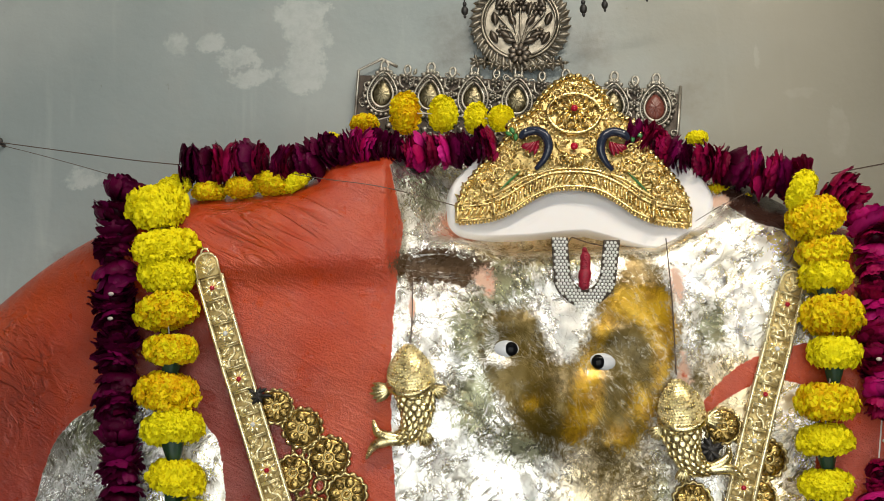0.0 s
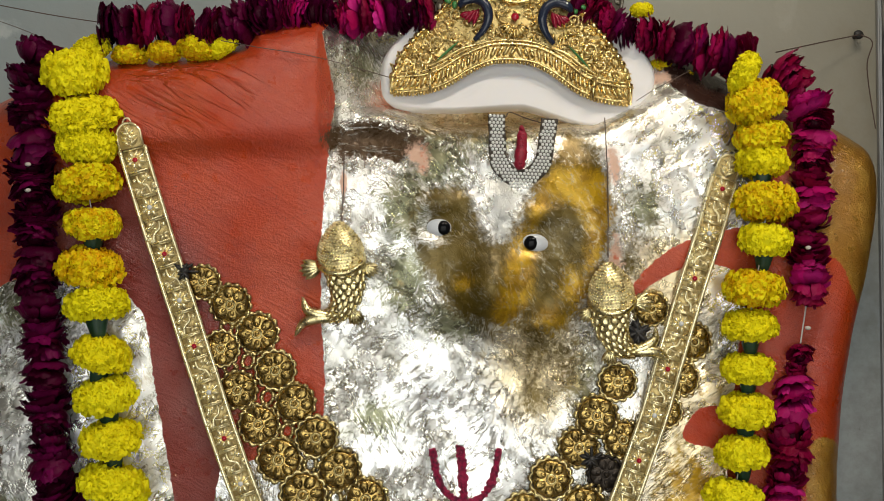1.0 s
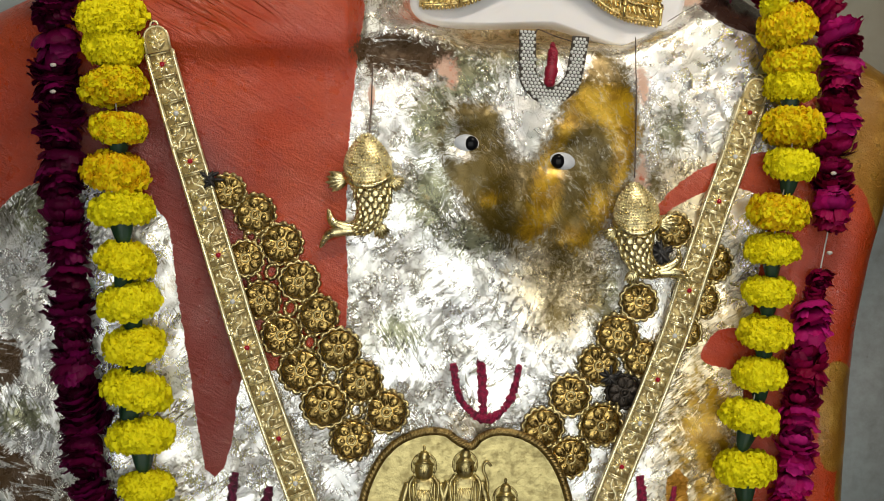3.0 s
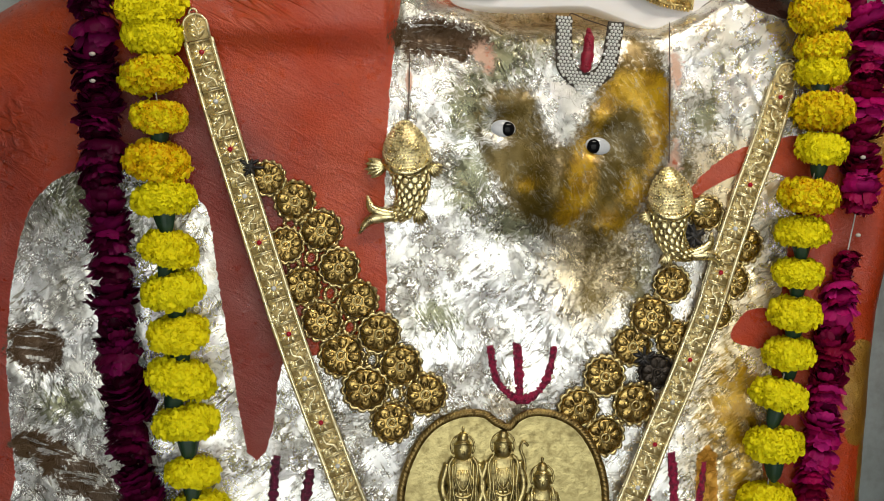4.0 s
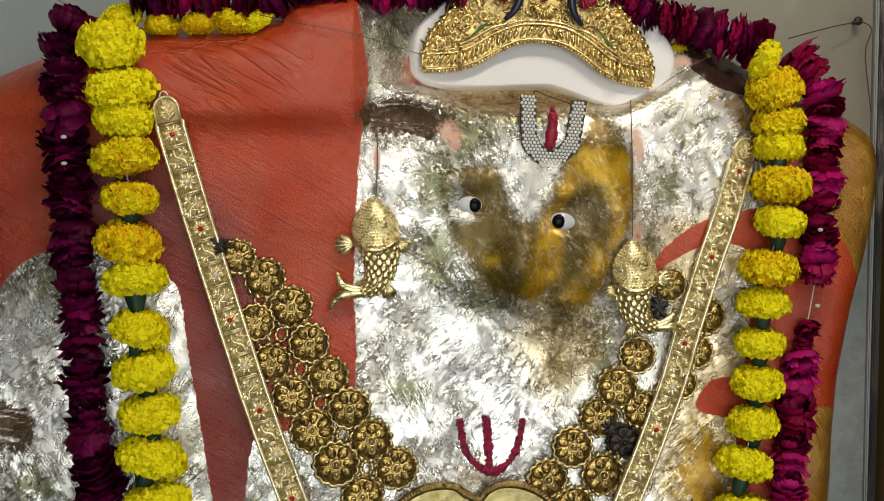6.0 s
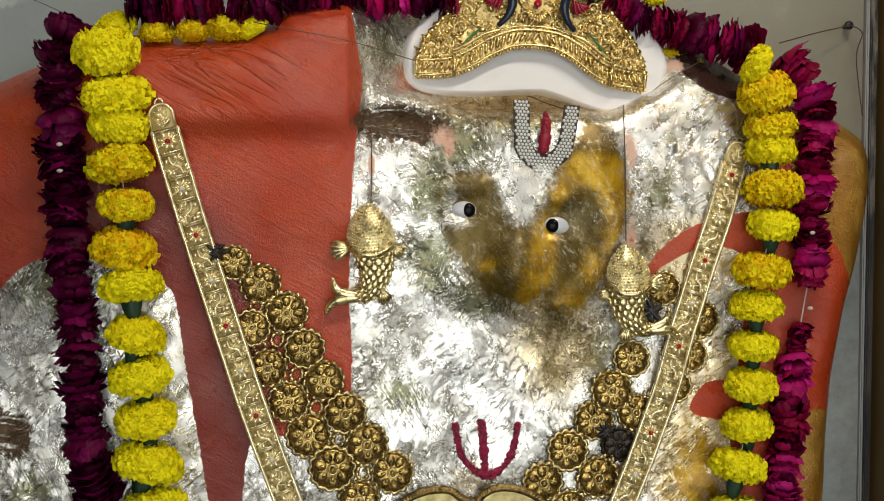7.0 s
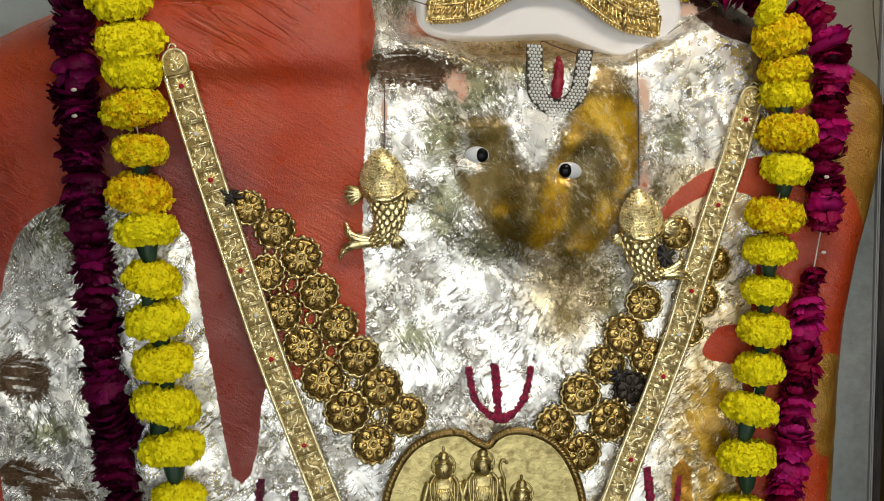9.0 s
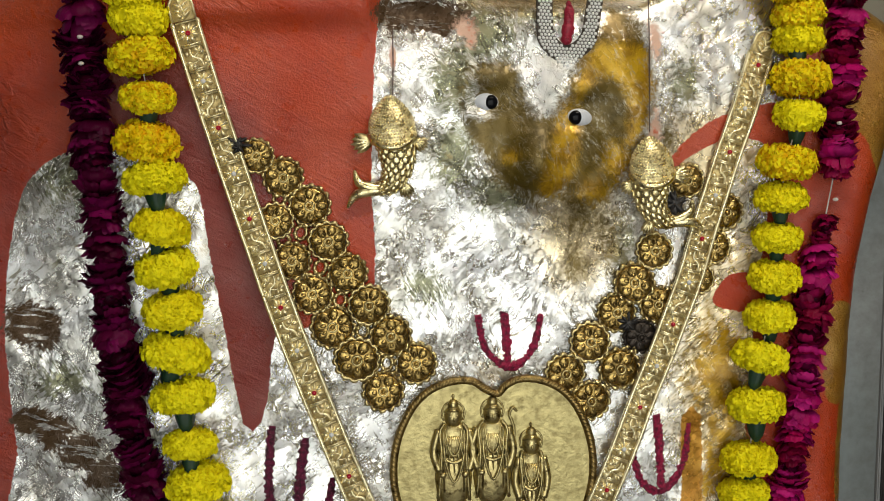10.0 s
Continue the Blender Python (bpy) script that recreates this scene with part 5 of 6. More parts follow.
def scroll_mesh(turns=1.35, flip=1):
    b = MB()
    pts, rad = [], []
    n = 26
    for i in range(n):
        u = i / (n - 1)
        a = turns * 2 * math.pi * u
        r = 1.0 - 0.80 * u
        pts.append((flip * r * math.cos(a), r * math.sin(a), 0.18 + 0.30 * u))
        rad.append(0.26 * (1 - 0.35 * u) * (0.35 + 0.65 * min(1, u * 5)))
    b.tube(pts, rad, 7)
    b.blob((0, 0, 0.55), (0.24, 0.24, 0.22), 0, 8, 5)
    for k in range(5):
        a = 20 + 62 * k
        x, y = math.cos(radians(a)), math.sin(radians(a))
        b.leaf((flip * x * 0.95, y * 0.95, 0.25), 0.62, 0.42, a + 35 if flip > 0 else 180 - a - 35, 0.22)
    return b.mesh("scroll", GOLD)


def crown():
    m = facing(CROWN_AT[0], 0.046, CROWN_AT[1], CROWN_TURN, 0, 0.989)
    t = thing("headdress", m, "embossed gold headdress with two dark peacocks and red gems", "headdress")
    low = [(0.0, 0.036), (0.022, 0.034), (0.045, 0.024), (0.068, 0.009), (0.090, 0.0), (0.110, -0.003), (0.129, -0.004)]
    up = [(0.131, 0.012), (0.122, 0.036), (0.108, 0.056), (0.090, 0.076), (0.076, 0.094), (0.074, 0.110), (0.062, 0.118), (0.048, 0.126), (0.038, 0.142), (0.022, 0.160), (0.0, 0.172)]
    lo, hi = curve(low, 4), curve(up, 4)

    def P(name, b, material, label="", smooth=True, where=None):
        return part(name, b.bend(bow).mesh(name, material, smooth=smooth), t, where, label)

    # ground sheet, as a mirrored strip between lower and upper edges so that it can bow
    b = MB()
    n = 40
    xs = np.linspace(-0.131, 0.131, 2 * n + 1)
    lx = np.array(lo)
    hx = np.array(hi)[::-1]
    rows = []
    for k in range(9):
        row = []
        for x in xs:
            a = float(np.interp(abs(x), lx[:, 0], lx[:, 1]))
            c = max(a + 0.002, float(np.interp(abs(x), hx[:, 0], hx[:, 1])))
            y = a + (c - a) * k / 8
            row.append((x, y, 0.004 + 0.0012 * math.sin(300 * x) * math.sin(260 * y)))
        rows.append(row)
    b.grid(rows)
    b.grid([[(p[0], p[1], 0.0) for p in rows[0]], rows[0]])
    b.grid([rows[-1], [(p[0], p[1], -0.004) for p in rows[-1]]])
    P("ground_sheet", b, CROWN_GROUND)
    # lower border: two rims, slanted petals between, small tongues below
    def offset(c, d):
        out = []
        for i, p in enumerate(c):
            q = c[min(i + 1, len(c) - 1)] - c[max(i - 1, 0)]
            q = q / np.linalg.norm(q)
            out.append((p[0] - q[1] * d, p[1] + q[0] * d))
        return out
    whole = [np.array((-p[0], p[1])) for p in lo[::-1]] + lo[1:]
    for d, r in ((0.002, 0.0017), (0.0185, 0.0020), (0.0225, 0.0012)):
        P("border_rim", MB().tube([(x, y, 0.0055) for x, y in offset(whole, d)], r, 6), GOLD)
    b = MB()
    dense = along([tuple(p) for p in whole[::2]], 0.0064, 0.003)
    for p, d in dense:
        a = math.degrees(math.atan2(d[0], -d[1]))
        q = (p[0] - d[1] * 0.0105, p[1] + d[0] * 0.0105)
        lean = 34 if p[0] > 0 else -34
        b.blob((q[0], q[1], 0.0052), (0.0028, 0.0080, 0.0036), math.degrees(math.atan2(d[1], d[0])) + lean, 8, 5)
    P("petal_border", b, GOLD)
    b = MB()
    for p, d in along([tuple(p) for p in whole[::2]], 0.0040, 0.002):
        b.blob((p[0] + d[1] * 0.0012, p[1] - d[0] * 0.0012, 0.0045), (0.0021, 0.0026, 0.0022), math.degrees(math.atan2(d[1], d[0])), 6, 4)
    P("tongue_edge", b, GOLD)
    # outer edge of leaves
    for s in (-1, 1):
        b = MB()
        for p, d in along(up, 0.0086, 0.004):
            b.blob((s * p[0], p[1], 0.0050), (0.0058, 0.0040, 0.0052), s * (math.degrees(math.atan2(d[1], d[0])) + 25), 7, 5)
            b.blob((s * (p[0] - 0.005), p[1] - 0.003, 0.0058), (0.0018, 0.0018, 0.0018), 0, 6, 4)
        P("leaf_edge", b, GOLD)
    # scrollwork
    meshes = {1: scroll_mesh(flip=1), -1: scroll_mesh(flip=-1)}
    spots = [(0.112, 0.024, 7.5, 20), (0.096, 0.036, 8.5, 100), (0.104, 0.048, 6, 200), (0.083, 0.052, 8.5, 300), (0.078, 0.070, 8, 40), (0.066, 0.060, 7, 150), (0.064, 0.084, 7.5, 250),
             (0.060, 0.100, 7, 10), (0.046, 0.108, 7, 120), (0.036, 0.122, 6.5, 60), (0.024, 0.104, 6.5, 330), (0.014, 0.090, 5.5, 200), (0.020, 0.148, 6.5, 90), (0.008, 0.160, 5, 30),
             (0.052, 0.052, 6, 80), (0.012, 0.070, 6, 260), (0.026, 0.062, 5.5, 20), (0.068, 0.112, 5.5, 170), (0.118, 0.010, 5, 250), (0.030, 0.084, 5, 140)]
    for x, y, r, a in spots:
        for s in (1, -1):
            q = bow(Vector((s * x, y, 0.004)))
            part("scroll", meshes[s], t, Matrix.Translation(q) @ Matrix.Rotation(radians(s * a), 4, "Z") @ Matrix.Scale(r / 1000, 4))
    b = MB()
    rnd = random.Random(77)
    for k in range(300):
        x = rnd.uniform(-0.126, 0.126)
        a = float(np.interp(abs(x), lx[:, 0], lx[:, 1])) + 0.024
        c = float(np.interp(abs(x), hx[:, 0], hx[:, 1])) - 0.003
        if c - a > 0.002:
            b.leaf((x, rnd.uniform(a, c), 0.0045), rnd.uniform(0.008, 0.014), rnd.uniform(0.0042, 0.0065), rnd.uniform(0, 360), rnd.uniform(0.0030, 0.0052))
    P("chased_leaves", b, GOLD)
    # sweeping stems beside the peacocks, with green leaves
    for s in (-1, 1):
        P("stem", MB().tube(curve([(s * 0.040, 0.052, 0.007), (s * 0.058, 0.046, 0.008), (s * 0.076, 0.034, 0.008), (s * 0.092, 0.026, 0.007)], 6), 0.0018, 6), GOLD)
        P("green_leaf", MB().leaf((s * 0.060, 0.054, 0.0095), 0.034, 0.0028, -44 if s > 0 else 224, 0.002), GREEN_ENAMEL, "green enamel leaf")
        for k in range(3):
            P("green_leaf", MB().blob((s * (0.066 + 0.004 * k), 0.094 + 0.004 * ((k * 2) % 3), 0.0105), (0.0028, 0.0048, 0.002), 30 * k, 7, 4), GREEN_ENAMEL, "green enamel leaf")
        neck = curve([(s * 0.043, 0.056, 0.009), (s * 0.034, 0.066, 0.013), (s * 0.029, 0.080, 0.016), (s * 0.033, 0.094, 0.017), (s * 0.044, 0.100, 0.016), (s * 0.056, 0.097, 0.015), (s * 0.061, 0.091, 0.014)], 6)
        r = [float(np.interp(i / (len(neck) - 1), (0, 0.3, 0.6, 0.85, 1), (0.0026, 0.0050, 0.0056, 0.0052, 0.0022))) for i in range(len(neck))]
        o = P("peacock_neck", MB().tube(neck, r, 10), BLUE_ENAMEL, "dark blue enamel peacock neck")
        part("eye_bead", MB().blob((0, 0, 0), (0.0012, 0.0012, 0.001), 0, 6, 4).mesh("eye_bead", PEARL), o, Matrix.Translation(bow(Vector((s * 0.055, 0.099, 0.020)))))
        b = MB()
        for k in range(5):
            b.leaf((s * (0.040 + 0.0025 * k), 0.090 - 0.001 * k, 0.011), 0.019 - 0.002 * k, 0.0055, (-75 + 13 * k) if s > 0 else (255 - 13 * k), 0.003)
        P("red_wing", b, RED_ENAMEL, "red enamel wing")
    # medallion and gems
    b = MB()
    for k in range(12):
        a = 30 * k
        b.leaf((0.005 * math.cos(radians(a)), 0.128 + 0.005 * math.sin(radians(a)), 0.009), 0.012, 0.0062, a, 0.004)
    for k in range(11):
        a = 360 / 11 * k + 8
        x, y = 0.0185 * math.cos(radians(a)), 0.128 + 0.020 * math.sin(radians(a))
        b.tube(curve([(x, y, 0.006), (x * 1.12 + 0.002, y + 0.003, 0.010), (x * 1.15, y + 0.007, 0.009), (x * 0.98, y + 0.006, 0.010)], 4), 0.0016, 5)
        b.leaf((x * 0.9, y, 0.007), 0.010, 0.006, a + 40, 0.005)
    b.blob((0, 0.128, 0.011), (0.0052, 0.0052, 0.003), 0, 12, 6)
    P("medallion", b, GOLD)
    P("medallion_ring", MB().tube([(0.030 * math.cos(a), 0.124 + 0.024 * math.sin(a), 0.0085) for a in np.linspace(0, 2 * math.pi, 40)], 0.0024, 7), GOLD)
    for x, y, r in ((0, 0.128, 0.0042), (0, 0.083, 0.0045)):
        P("red_gem", MB().blob((x, y, 0.0145 if y > 0.1 else 0.0115), (r, r, 0.003), 0, 12, 6), RED_GEM, "red gem")
    b = MB()
    for k in range(9):
        a = 200 + 17.5 * k
        b.leaf((0.004 * math.cos(radians(a)), 0.076 + 0.004 * math.sin(radians(a)), 0.009), 0.013, 0.0060, a, 0.004)
    P("palmette", b, GOLD)
    for s in (-1, 1):
        P("clasp", MB().tube([(s * 0.0885, -0.003, 0.011), (s * 0.0895, 0.022, 0.011)], 0.0024, 6), GOLD)
        P("end_bar", MB().tube([(s * 0.130, -0.005, 0.007), (s * 0.131, 0.018, 0.007)], 0.0024, 6), GOLD)
    return t


crown()

# ---------------------------------------------------------------- silver back plate
def silver_plate():
    m = facing(0.152, 0.150, 1.772, -5.5)
    t = thing("silver_backplate", m, "tarnished openwork silver plate with teardrop bosses on the wall", "ornamental plate")
    # a near-black sheet stands in for the openwork's shaded holes
    part("backing", MB().plate([(-0.197, -0.075), (0.195, -0.075), (0.196, 0.020), (0.15, 0.024), (0.0, 0.028), (-0.15, 0.026), (-0.196, 0.024)], -0.004, 0.001, 0.0005).mesh("backing", DARK_SILVER, smooth=False), t)
    edge = [(-0.197, -0.075, 0.002), (-0.198, 0.030, 0.002), (-0.170, 0.046, 0.002), (-0.150, 0.037, 0.002)]
    part("edge_strip", MB().tube(edge, 0.0020, 6).mesh("edge_strip", SILVER), t)
    part("edge_strip", MB().tube([(0.195, -0.075, 0.002), (0.198, 0.030, 0.002)], 0.0020, 6).mesh("edge_strip", SILVER), t)

    def tear(r, h, n=26):
        out = []
        for i in range(n):
            a = 2 * math.pi * i / n
            out.append((r * math.sin(a) * (1 - 0.35 * max(0, math.cos(a)) ** 1.5), h * math.cos(a) * (1.25 if math.cos(a) > 0 else 1.0)))
        return out
    frame_b = MB()
    for r, h, w in ((0.0135, 0.0165, 0.0017), (0.0185, 0.0225, 0.0014)):
        o = [(x, y, 0.005) for x, y in tear(r, h)]
        frame_b.tube([*o, o[0]], w, 6)
    for x, y in tear(0.0218, 0.0262, 22):
        frame_b.blob((x, y, 0.0035), (0.0030, 0.0030, 0.0030), 0, 6, 4)
    for x, y in tear(0.0160, 0.0195, 40):
        frame_b.blob((x, y, 0.0045), (0.0010, 0.0010, 0.0010), 0, 5, 3)
    o = [(0.0045 * math.sin(a), 0.037 + 0.006 * math.cos(a), 0.004) for a in np.linspace(0, 2 * math.pi, 14)]
    frame_b.tube(o, 0.0017, 6)
    TF = frame_b.mesh("teardrop", SILVER)
    b = MB()
    rows = [[(x * k, y * k, 0.0015 + 0.0055 * math.sqrt(max(0, 1 - k * k)) + 0.0005 * math.sin(x * 2600)) for x, y in tear(0.0122, 0.0150, 40)] for k in (1.0, 0.9, 0.7, 0.45, 0.2, 0.02)]
    b.grid(rows, True)
    BOSS = b.mesh("boss", metal("dark_boss", (0.24, 0.21, 0.13), (0.07, 0.055, 0.03), 0.36, stain=160, deep=0.45))
    RED_BOSS = b.mesh("boss", glossy("red_brown_boss", (0.20, 0.055, 0.04), 0.35, 0.5, 120))
    for i, x in enumerate((-0.166, -0.108, -0.054, 0.0, 0.058, 0.117, 0.168)):
        q = part("teardrop", TF, t, Matrix.Translation((x, 0.0, 0.0)))
        part("boss", RED_BOSS if i == 6 else BOSS, q, None, "red-brown boss" if i == 6 else "")
    # floret columns between the drops
    b = MB()
    for y, r in ((-0.048, 0.0062), (-0.022, 0.0052), (0.004, 0.0040), (0.022, 0.0052)):
        for k in range(6):
            a = 60 * k + 30 * (y > 0)
            b.blob((r * 0.85 * math.cos(radians(a)), y + r * 0.85 * math.sin(radians(a)), 0.004), (r * 0.55, r * 0.40, 0.003), a, 6, 4)
        b.blob((0, y, 0.006), (r * 0.35, r * 0.35, 0.0024), 0, 6, 4)
    for s in (-1, 1):
        b.tube(curve([(s * 0.004, -0.036, 0.004), (s * 0.008, -0.030, 0.005), (s * 0.003, -0.012, 0.005), (s * 0.007, -0.006, 0.004)], 4), 0.0015, 5)
        b.tube(curve([(s * 0.003, 0.010, 0.004), (s * 0.008, 0.014, 0.005), (s * 0.009, 0.024, 0.004)], 4), 0.0015, 5)
    b.tube([(0.0038 * math.sin(a), 0.033 + 0.0055 * math.cos(a), 0.004) for a in np.linspace(0, 2 * math.pi, 12)], 0.0016, 6)
    COL = b.mesh("floret_column", SILVER)
    for x in (-0.137, -0.081, -0.027, 0.029, 0.088, 0.1425):
        part("floret_column", COL, t, Matrix.Translation((x, 0.0, 0.0)))
    b = MB()
    rnd = random.Random(3)
    for i in range(26):
        x = -0.185 + i * 0.0148
        b.blob((x, -0.038 + rnd.uniform(-0.004, 0.004), 0.003), (0.0042, 0.0042, 0.003), 0, 7, 4)
        b.blob((x + 0.007, -0.056, 0.003), (0.0034, 0.0050, 0.003), 20, 7, 4)
    part("lower_beading", b.mesh("lower_beading", SILVER), t)
    b = MB()
    rnd = random.Random(15)
    for k in range(420):
        x, y = rnd.uniform(-0.193, 0.193), rnd.uniform(-0.060, 0.030)
        r = rnd.uniform(0.0022, 0.0042)
        if k % 3:
            b.tube([(x + r * math.cos(a), y + r * math.sin(a), 0.0022) for a in np.linspace(0, rnd.uniform(4, 6.2), 9)], 0.0010, 4)
        else:
            b.leaf((x, y, 0.0016), r * 2.4, r * 1.2, rnd.uniform(0, 360), 0.003)
    part("filigree", b.mesh("filigree", SILVER), t)
    return t


silver_plate()


def silver_disc():
    m = facing(0.160, 0.146, 1.872, -4)
    t = thing("silver_disc", m, "round tarnished silver disc with leaf rim and flower sprays", "ornamental disc")
    R = 0.062
    part("backing", MB().plate([(R * 0.97 * math.cos(a), R * 0.97 * math.sin(a)) for a in np.linspace(0, 2 * math.pi, 48, False)], -0.004, 0.001, 0.0005).mesh("backing", metal("shaded_backing_silver", (0.30, 0.275, 0.23), (0.10, 0.085, 0.065), 0.5, stain=50), smooth=False), t)
    b = MB()
    for k in range(38):
        a = 360 / 38 * k
        b.leaf((0.049 * math.cos(radians(a)), 0.049 * math.sin(radians(a)), 0.003), 0.016, 0.0078, a + 28, 0.004)
    part("leaf_rim", b.mesh("leaf_rim", DISC_SILVER), t)
    b = MB()
    for r, w in ((0.0475, 0.0020), (0.0440, 0.0012)):
        b.tube([(r * math.cos(a), r * math.sin(a), 0.004) for a in np.linspace(0, 2 * math.pi, 48)], w, 6)
    part("inner_ring", b.mesh("inner_ring", DISC_SILVER), t)
    b = MB()
    for tip in ((-0.030, 0.010), (-0.026, -0.008), (0.0, 0.022), (0.026, -0.006), (0.030, 0.012), (-0.016, 0.026), (0.018, 0.026)):
        b.tube(curve([(0, -0.038, 0.003), (tip[0] * 0.3, -0.015, 0.004), (tip[0], tip[1], 0.003)], 5), 0.0014, 6)
    part("stem_spray", b.mesh("stem_spray", DISC_SILVER), t)
    def floret(r, n):
        f = MB()
        for k in range(n):
            a = 360 / n * k
            f.blob((r * 0.6 * math.cos(radians(a)), r * 0.6 * math.sin(radians(a)), 0.003), (r * 0.42, r * 0.30, 0.003), a, 7, 4)
        f.blob((0, 0, 0.005), (r * 0.28, r * 0.28, 0.003), 0, 8, 4)
        return f.mesh("floret", SHADED_SILVER)
    F = floret(0.0105, 6)
    for x, y, s in ((-0.021, -0.011, 0.85), (0.024, -0.014, 0.85), (0.0, 0.024, 1.05), (-0.021, 0.018, 1.0), (0.022, 0.018, 1.0)):
        part("floret", F, t, Matrix.Translation((x, y, 0.0)) @ Matrix.Scale(s, 4))
    part("floret", floret(0.0145, 9), t, Matrix.Translation((0.0, -0.041, 0.003)))
    b = MB()
    for x, y, a in ((-0.006, -0.004, 120), (0.008, -0.004, 55), (-0.030, -0.004, 100), (0.032, -0.002, 70), (-0.012, -0.020, 150), (0.012, -0.020, 30), (-0.004, -0.026, 165), (0.004, -0.026, 15),
                    (-0.008, 0.010, 95), (0.010, 0.010, 80), (-0.030, 0.020, 60), (0.030, 0.020, 120), (-0.036, -0.012, 300), (0.036, -0.012, 240)):
        b.leaf((x, y, 0.003), 0.018, 0.0095, a, 0.005)
    part("leaf_spray", b.mesh("leaf_spray", SHADED_SILVER), t)
    # small supports that join the disc to the plate
    b = MB()
    for s in (-1, 1):
        for k in range(5):
            for a in (40, 90, 140, 215, 300):
                b.leaf((s * (0.012 + 0.010 * k), -0.057 + 0.0015 * k, 0.002), 0.0095, 0.0050, a + 17 * k, 0.004)
    part("leaf_cluster", b.mesh("leaf_cluster", DISC_SILVER), t)
    return t


silver_disc()


def hanging_drop(x, y, z, s):
    t = thing("hanging_drop", Matrix.Translation((x, y, z)), "small black drop hanging on a thin thread", "hanging drop", "drops over the idol")
    b = MB().blob((0, 0, 0), (0.0040 * s, 0.0040 * s, 0.0055 * s), 0, 8, 6)
    b.blob((0, 0, 0.0075 * s), (0.0024 * s, 0.0024 * s, 0.003 * s), 0, 7, 5)
    b.blob((0, 0, -0.0062 * s), (0.0018 * s, 0.0018 * s, 0.0028 * s), 0, 6, 4)
    part("bead", b.mesh("bead", BLACK), t)
    part("thread", MB().tube([(0, 0, 0.008), (0, 0, 2.8 - z)], 0.0007, 5).mesh("thread", BLACK), t)


for x, z, s in ((0.0925, 1.873, 1.1), (0.2345, 1.8685, 1.15), (0.260, 1.8725, 1.0), (0.3105, 1.882, 0.9), (0.322, 1.883, 0.8)):
    hanging_drop(x, 0.10, z, s)

# ---------------------------------------------------------------- flowers


def marigold(seed, frill=1.0):
    """A flattened pompon of ruffled petals that lap over one another; its thread runs along local z. Unit half-width."""
    rnd = random.Random(seed)
    b = MB()
    n = 760
    for i in range(n):
        zz = 1 - 2 * (i + 0.5) / n
        a = i * 2.399963 + rnd.uniform(-0.25, 0.25)
        rr = math.sqrt(max(0, 1 - zz * zz))
        d = Vector((rr * math.cos(a), rr * math.sin(a), zz))
        e = (abs(d.z) ** 2.6 + rr ** 2.6) ** (-1 / 2.6)
        out = Vector((d.x * e, d.y * e, d.z * e * 0.54))
        size = rnd.uniform(0.78, 0.97)
        if rr > 0.5 and zz < 0:
            size *= rnd.uniform(0.95, 1.06) * frill
        base, tip = out * 0.74, out * size
        out.normalize()
        # tips fold over, most of them away from the flower's face
        fold = Vector((rnd.uniform(-1, 1), rnd.uniform(-1, 1), rnd.uniform(-1.3, 0.7)))
        fold = (fold - out * fold.dot(out)).normalized()
        tang = out.cross(fold)
        w = rnd.uniform(0.080, 0.130)
        h = rnd.uniform(0.04, 0.10)
        rows = []
        for s, ww, f in ((0.0, 0.4, 0.0), (0.72, 0.85, 0.0), (0.95, 1.0, 0.35), (1.0, 0.9, 1.0)):
            rows.append([base + (tip - base) * (s - 0.015 * (k - 2) ** 2 * (s > 0.9)) + tang * ((k - 2) / 2 * w * ww) + fold * (h * f + 0.038 * math.sin(k * 2.4 + i) * (s > 0.5) - 0.02 * ((k - 2) / 2) ** 2)
                         for k in range(5)])
        b.grid(rows)
    return b


def marigold_core():
    return MB().blob((0, 0, 0), (0.83, 0.83, 0.47), 0, 24, 14)


def calyx_mesh():
    b = MB()
    rows = []
    for u in np.linspace(0, 1, 7):
        r = 0.22 * (1 - u) ** 0.5 + 0.09
        rows.append([(r * math.cos(a) * (1 + 0.12 * math.cos(5 * a)), r * math.sin(a) * (1 + 0.12 * math.cos(5 * a)), -0.45 - 0.62 * u) for a in np.linspace(0, 2 * math.pi, 15, False)])
    b.grid(rows, True)
    b.blob((0, 0, -1.07), (0.10, 0.10, 0.06), 0, 8, 4)
    return b.mesh("calyx", GREEN)


def with_core(b, material):
    core = marigold_core()
    b.add(core.v, core.f)
    return b.mesh("marigold", material)


MARIGOLDS = [with_core(b, MARIGOLD) for b in (marigold(11), marigold(12, 1.06), marigold(13))]
MARIGOLDS_ORANGE = [with_core(marigold(21), MARIGOLD_ORANGE), with_core(marigold(22, 1.05), MARIGOLD_ORANGE)]
CALYX = calyx_mesh()


def flower_pose(x, y, z, r, tilt_x, tilt_y, spin, squash=1.0):
    return Matrix.Translation((x, y, z)) @ Euler((radians(tilt_x), radians(tilt_y), radians(spin))).to_matrix().to_4x4() @ Matrix.Diagonal((r, r, r * squash, 1))


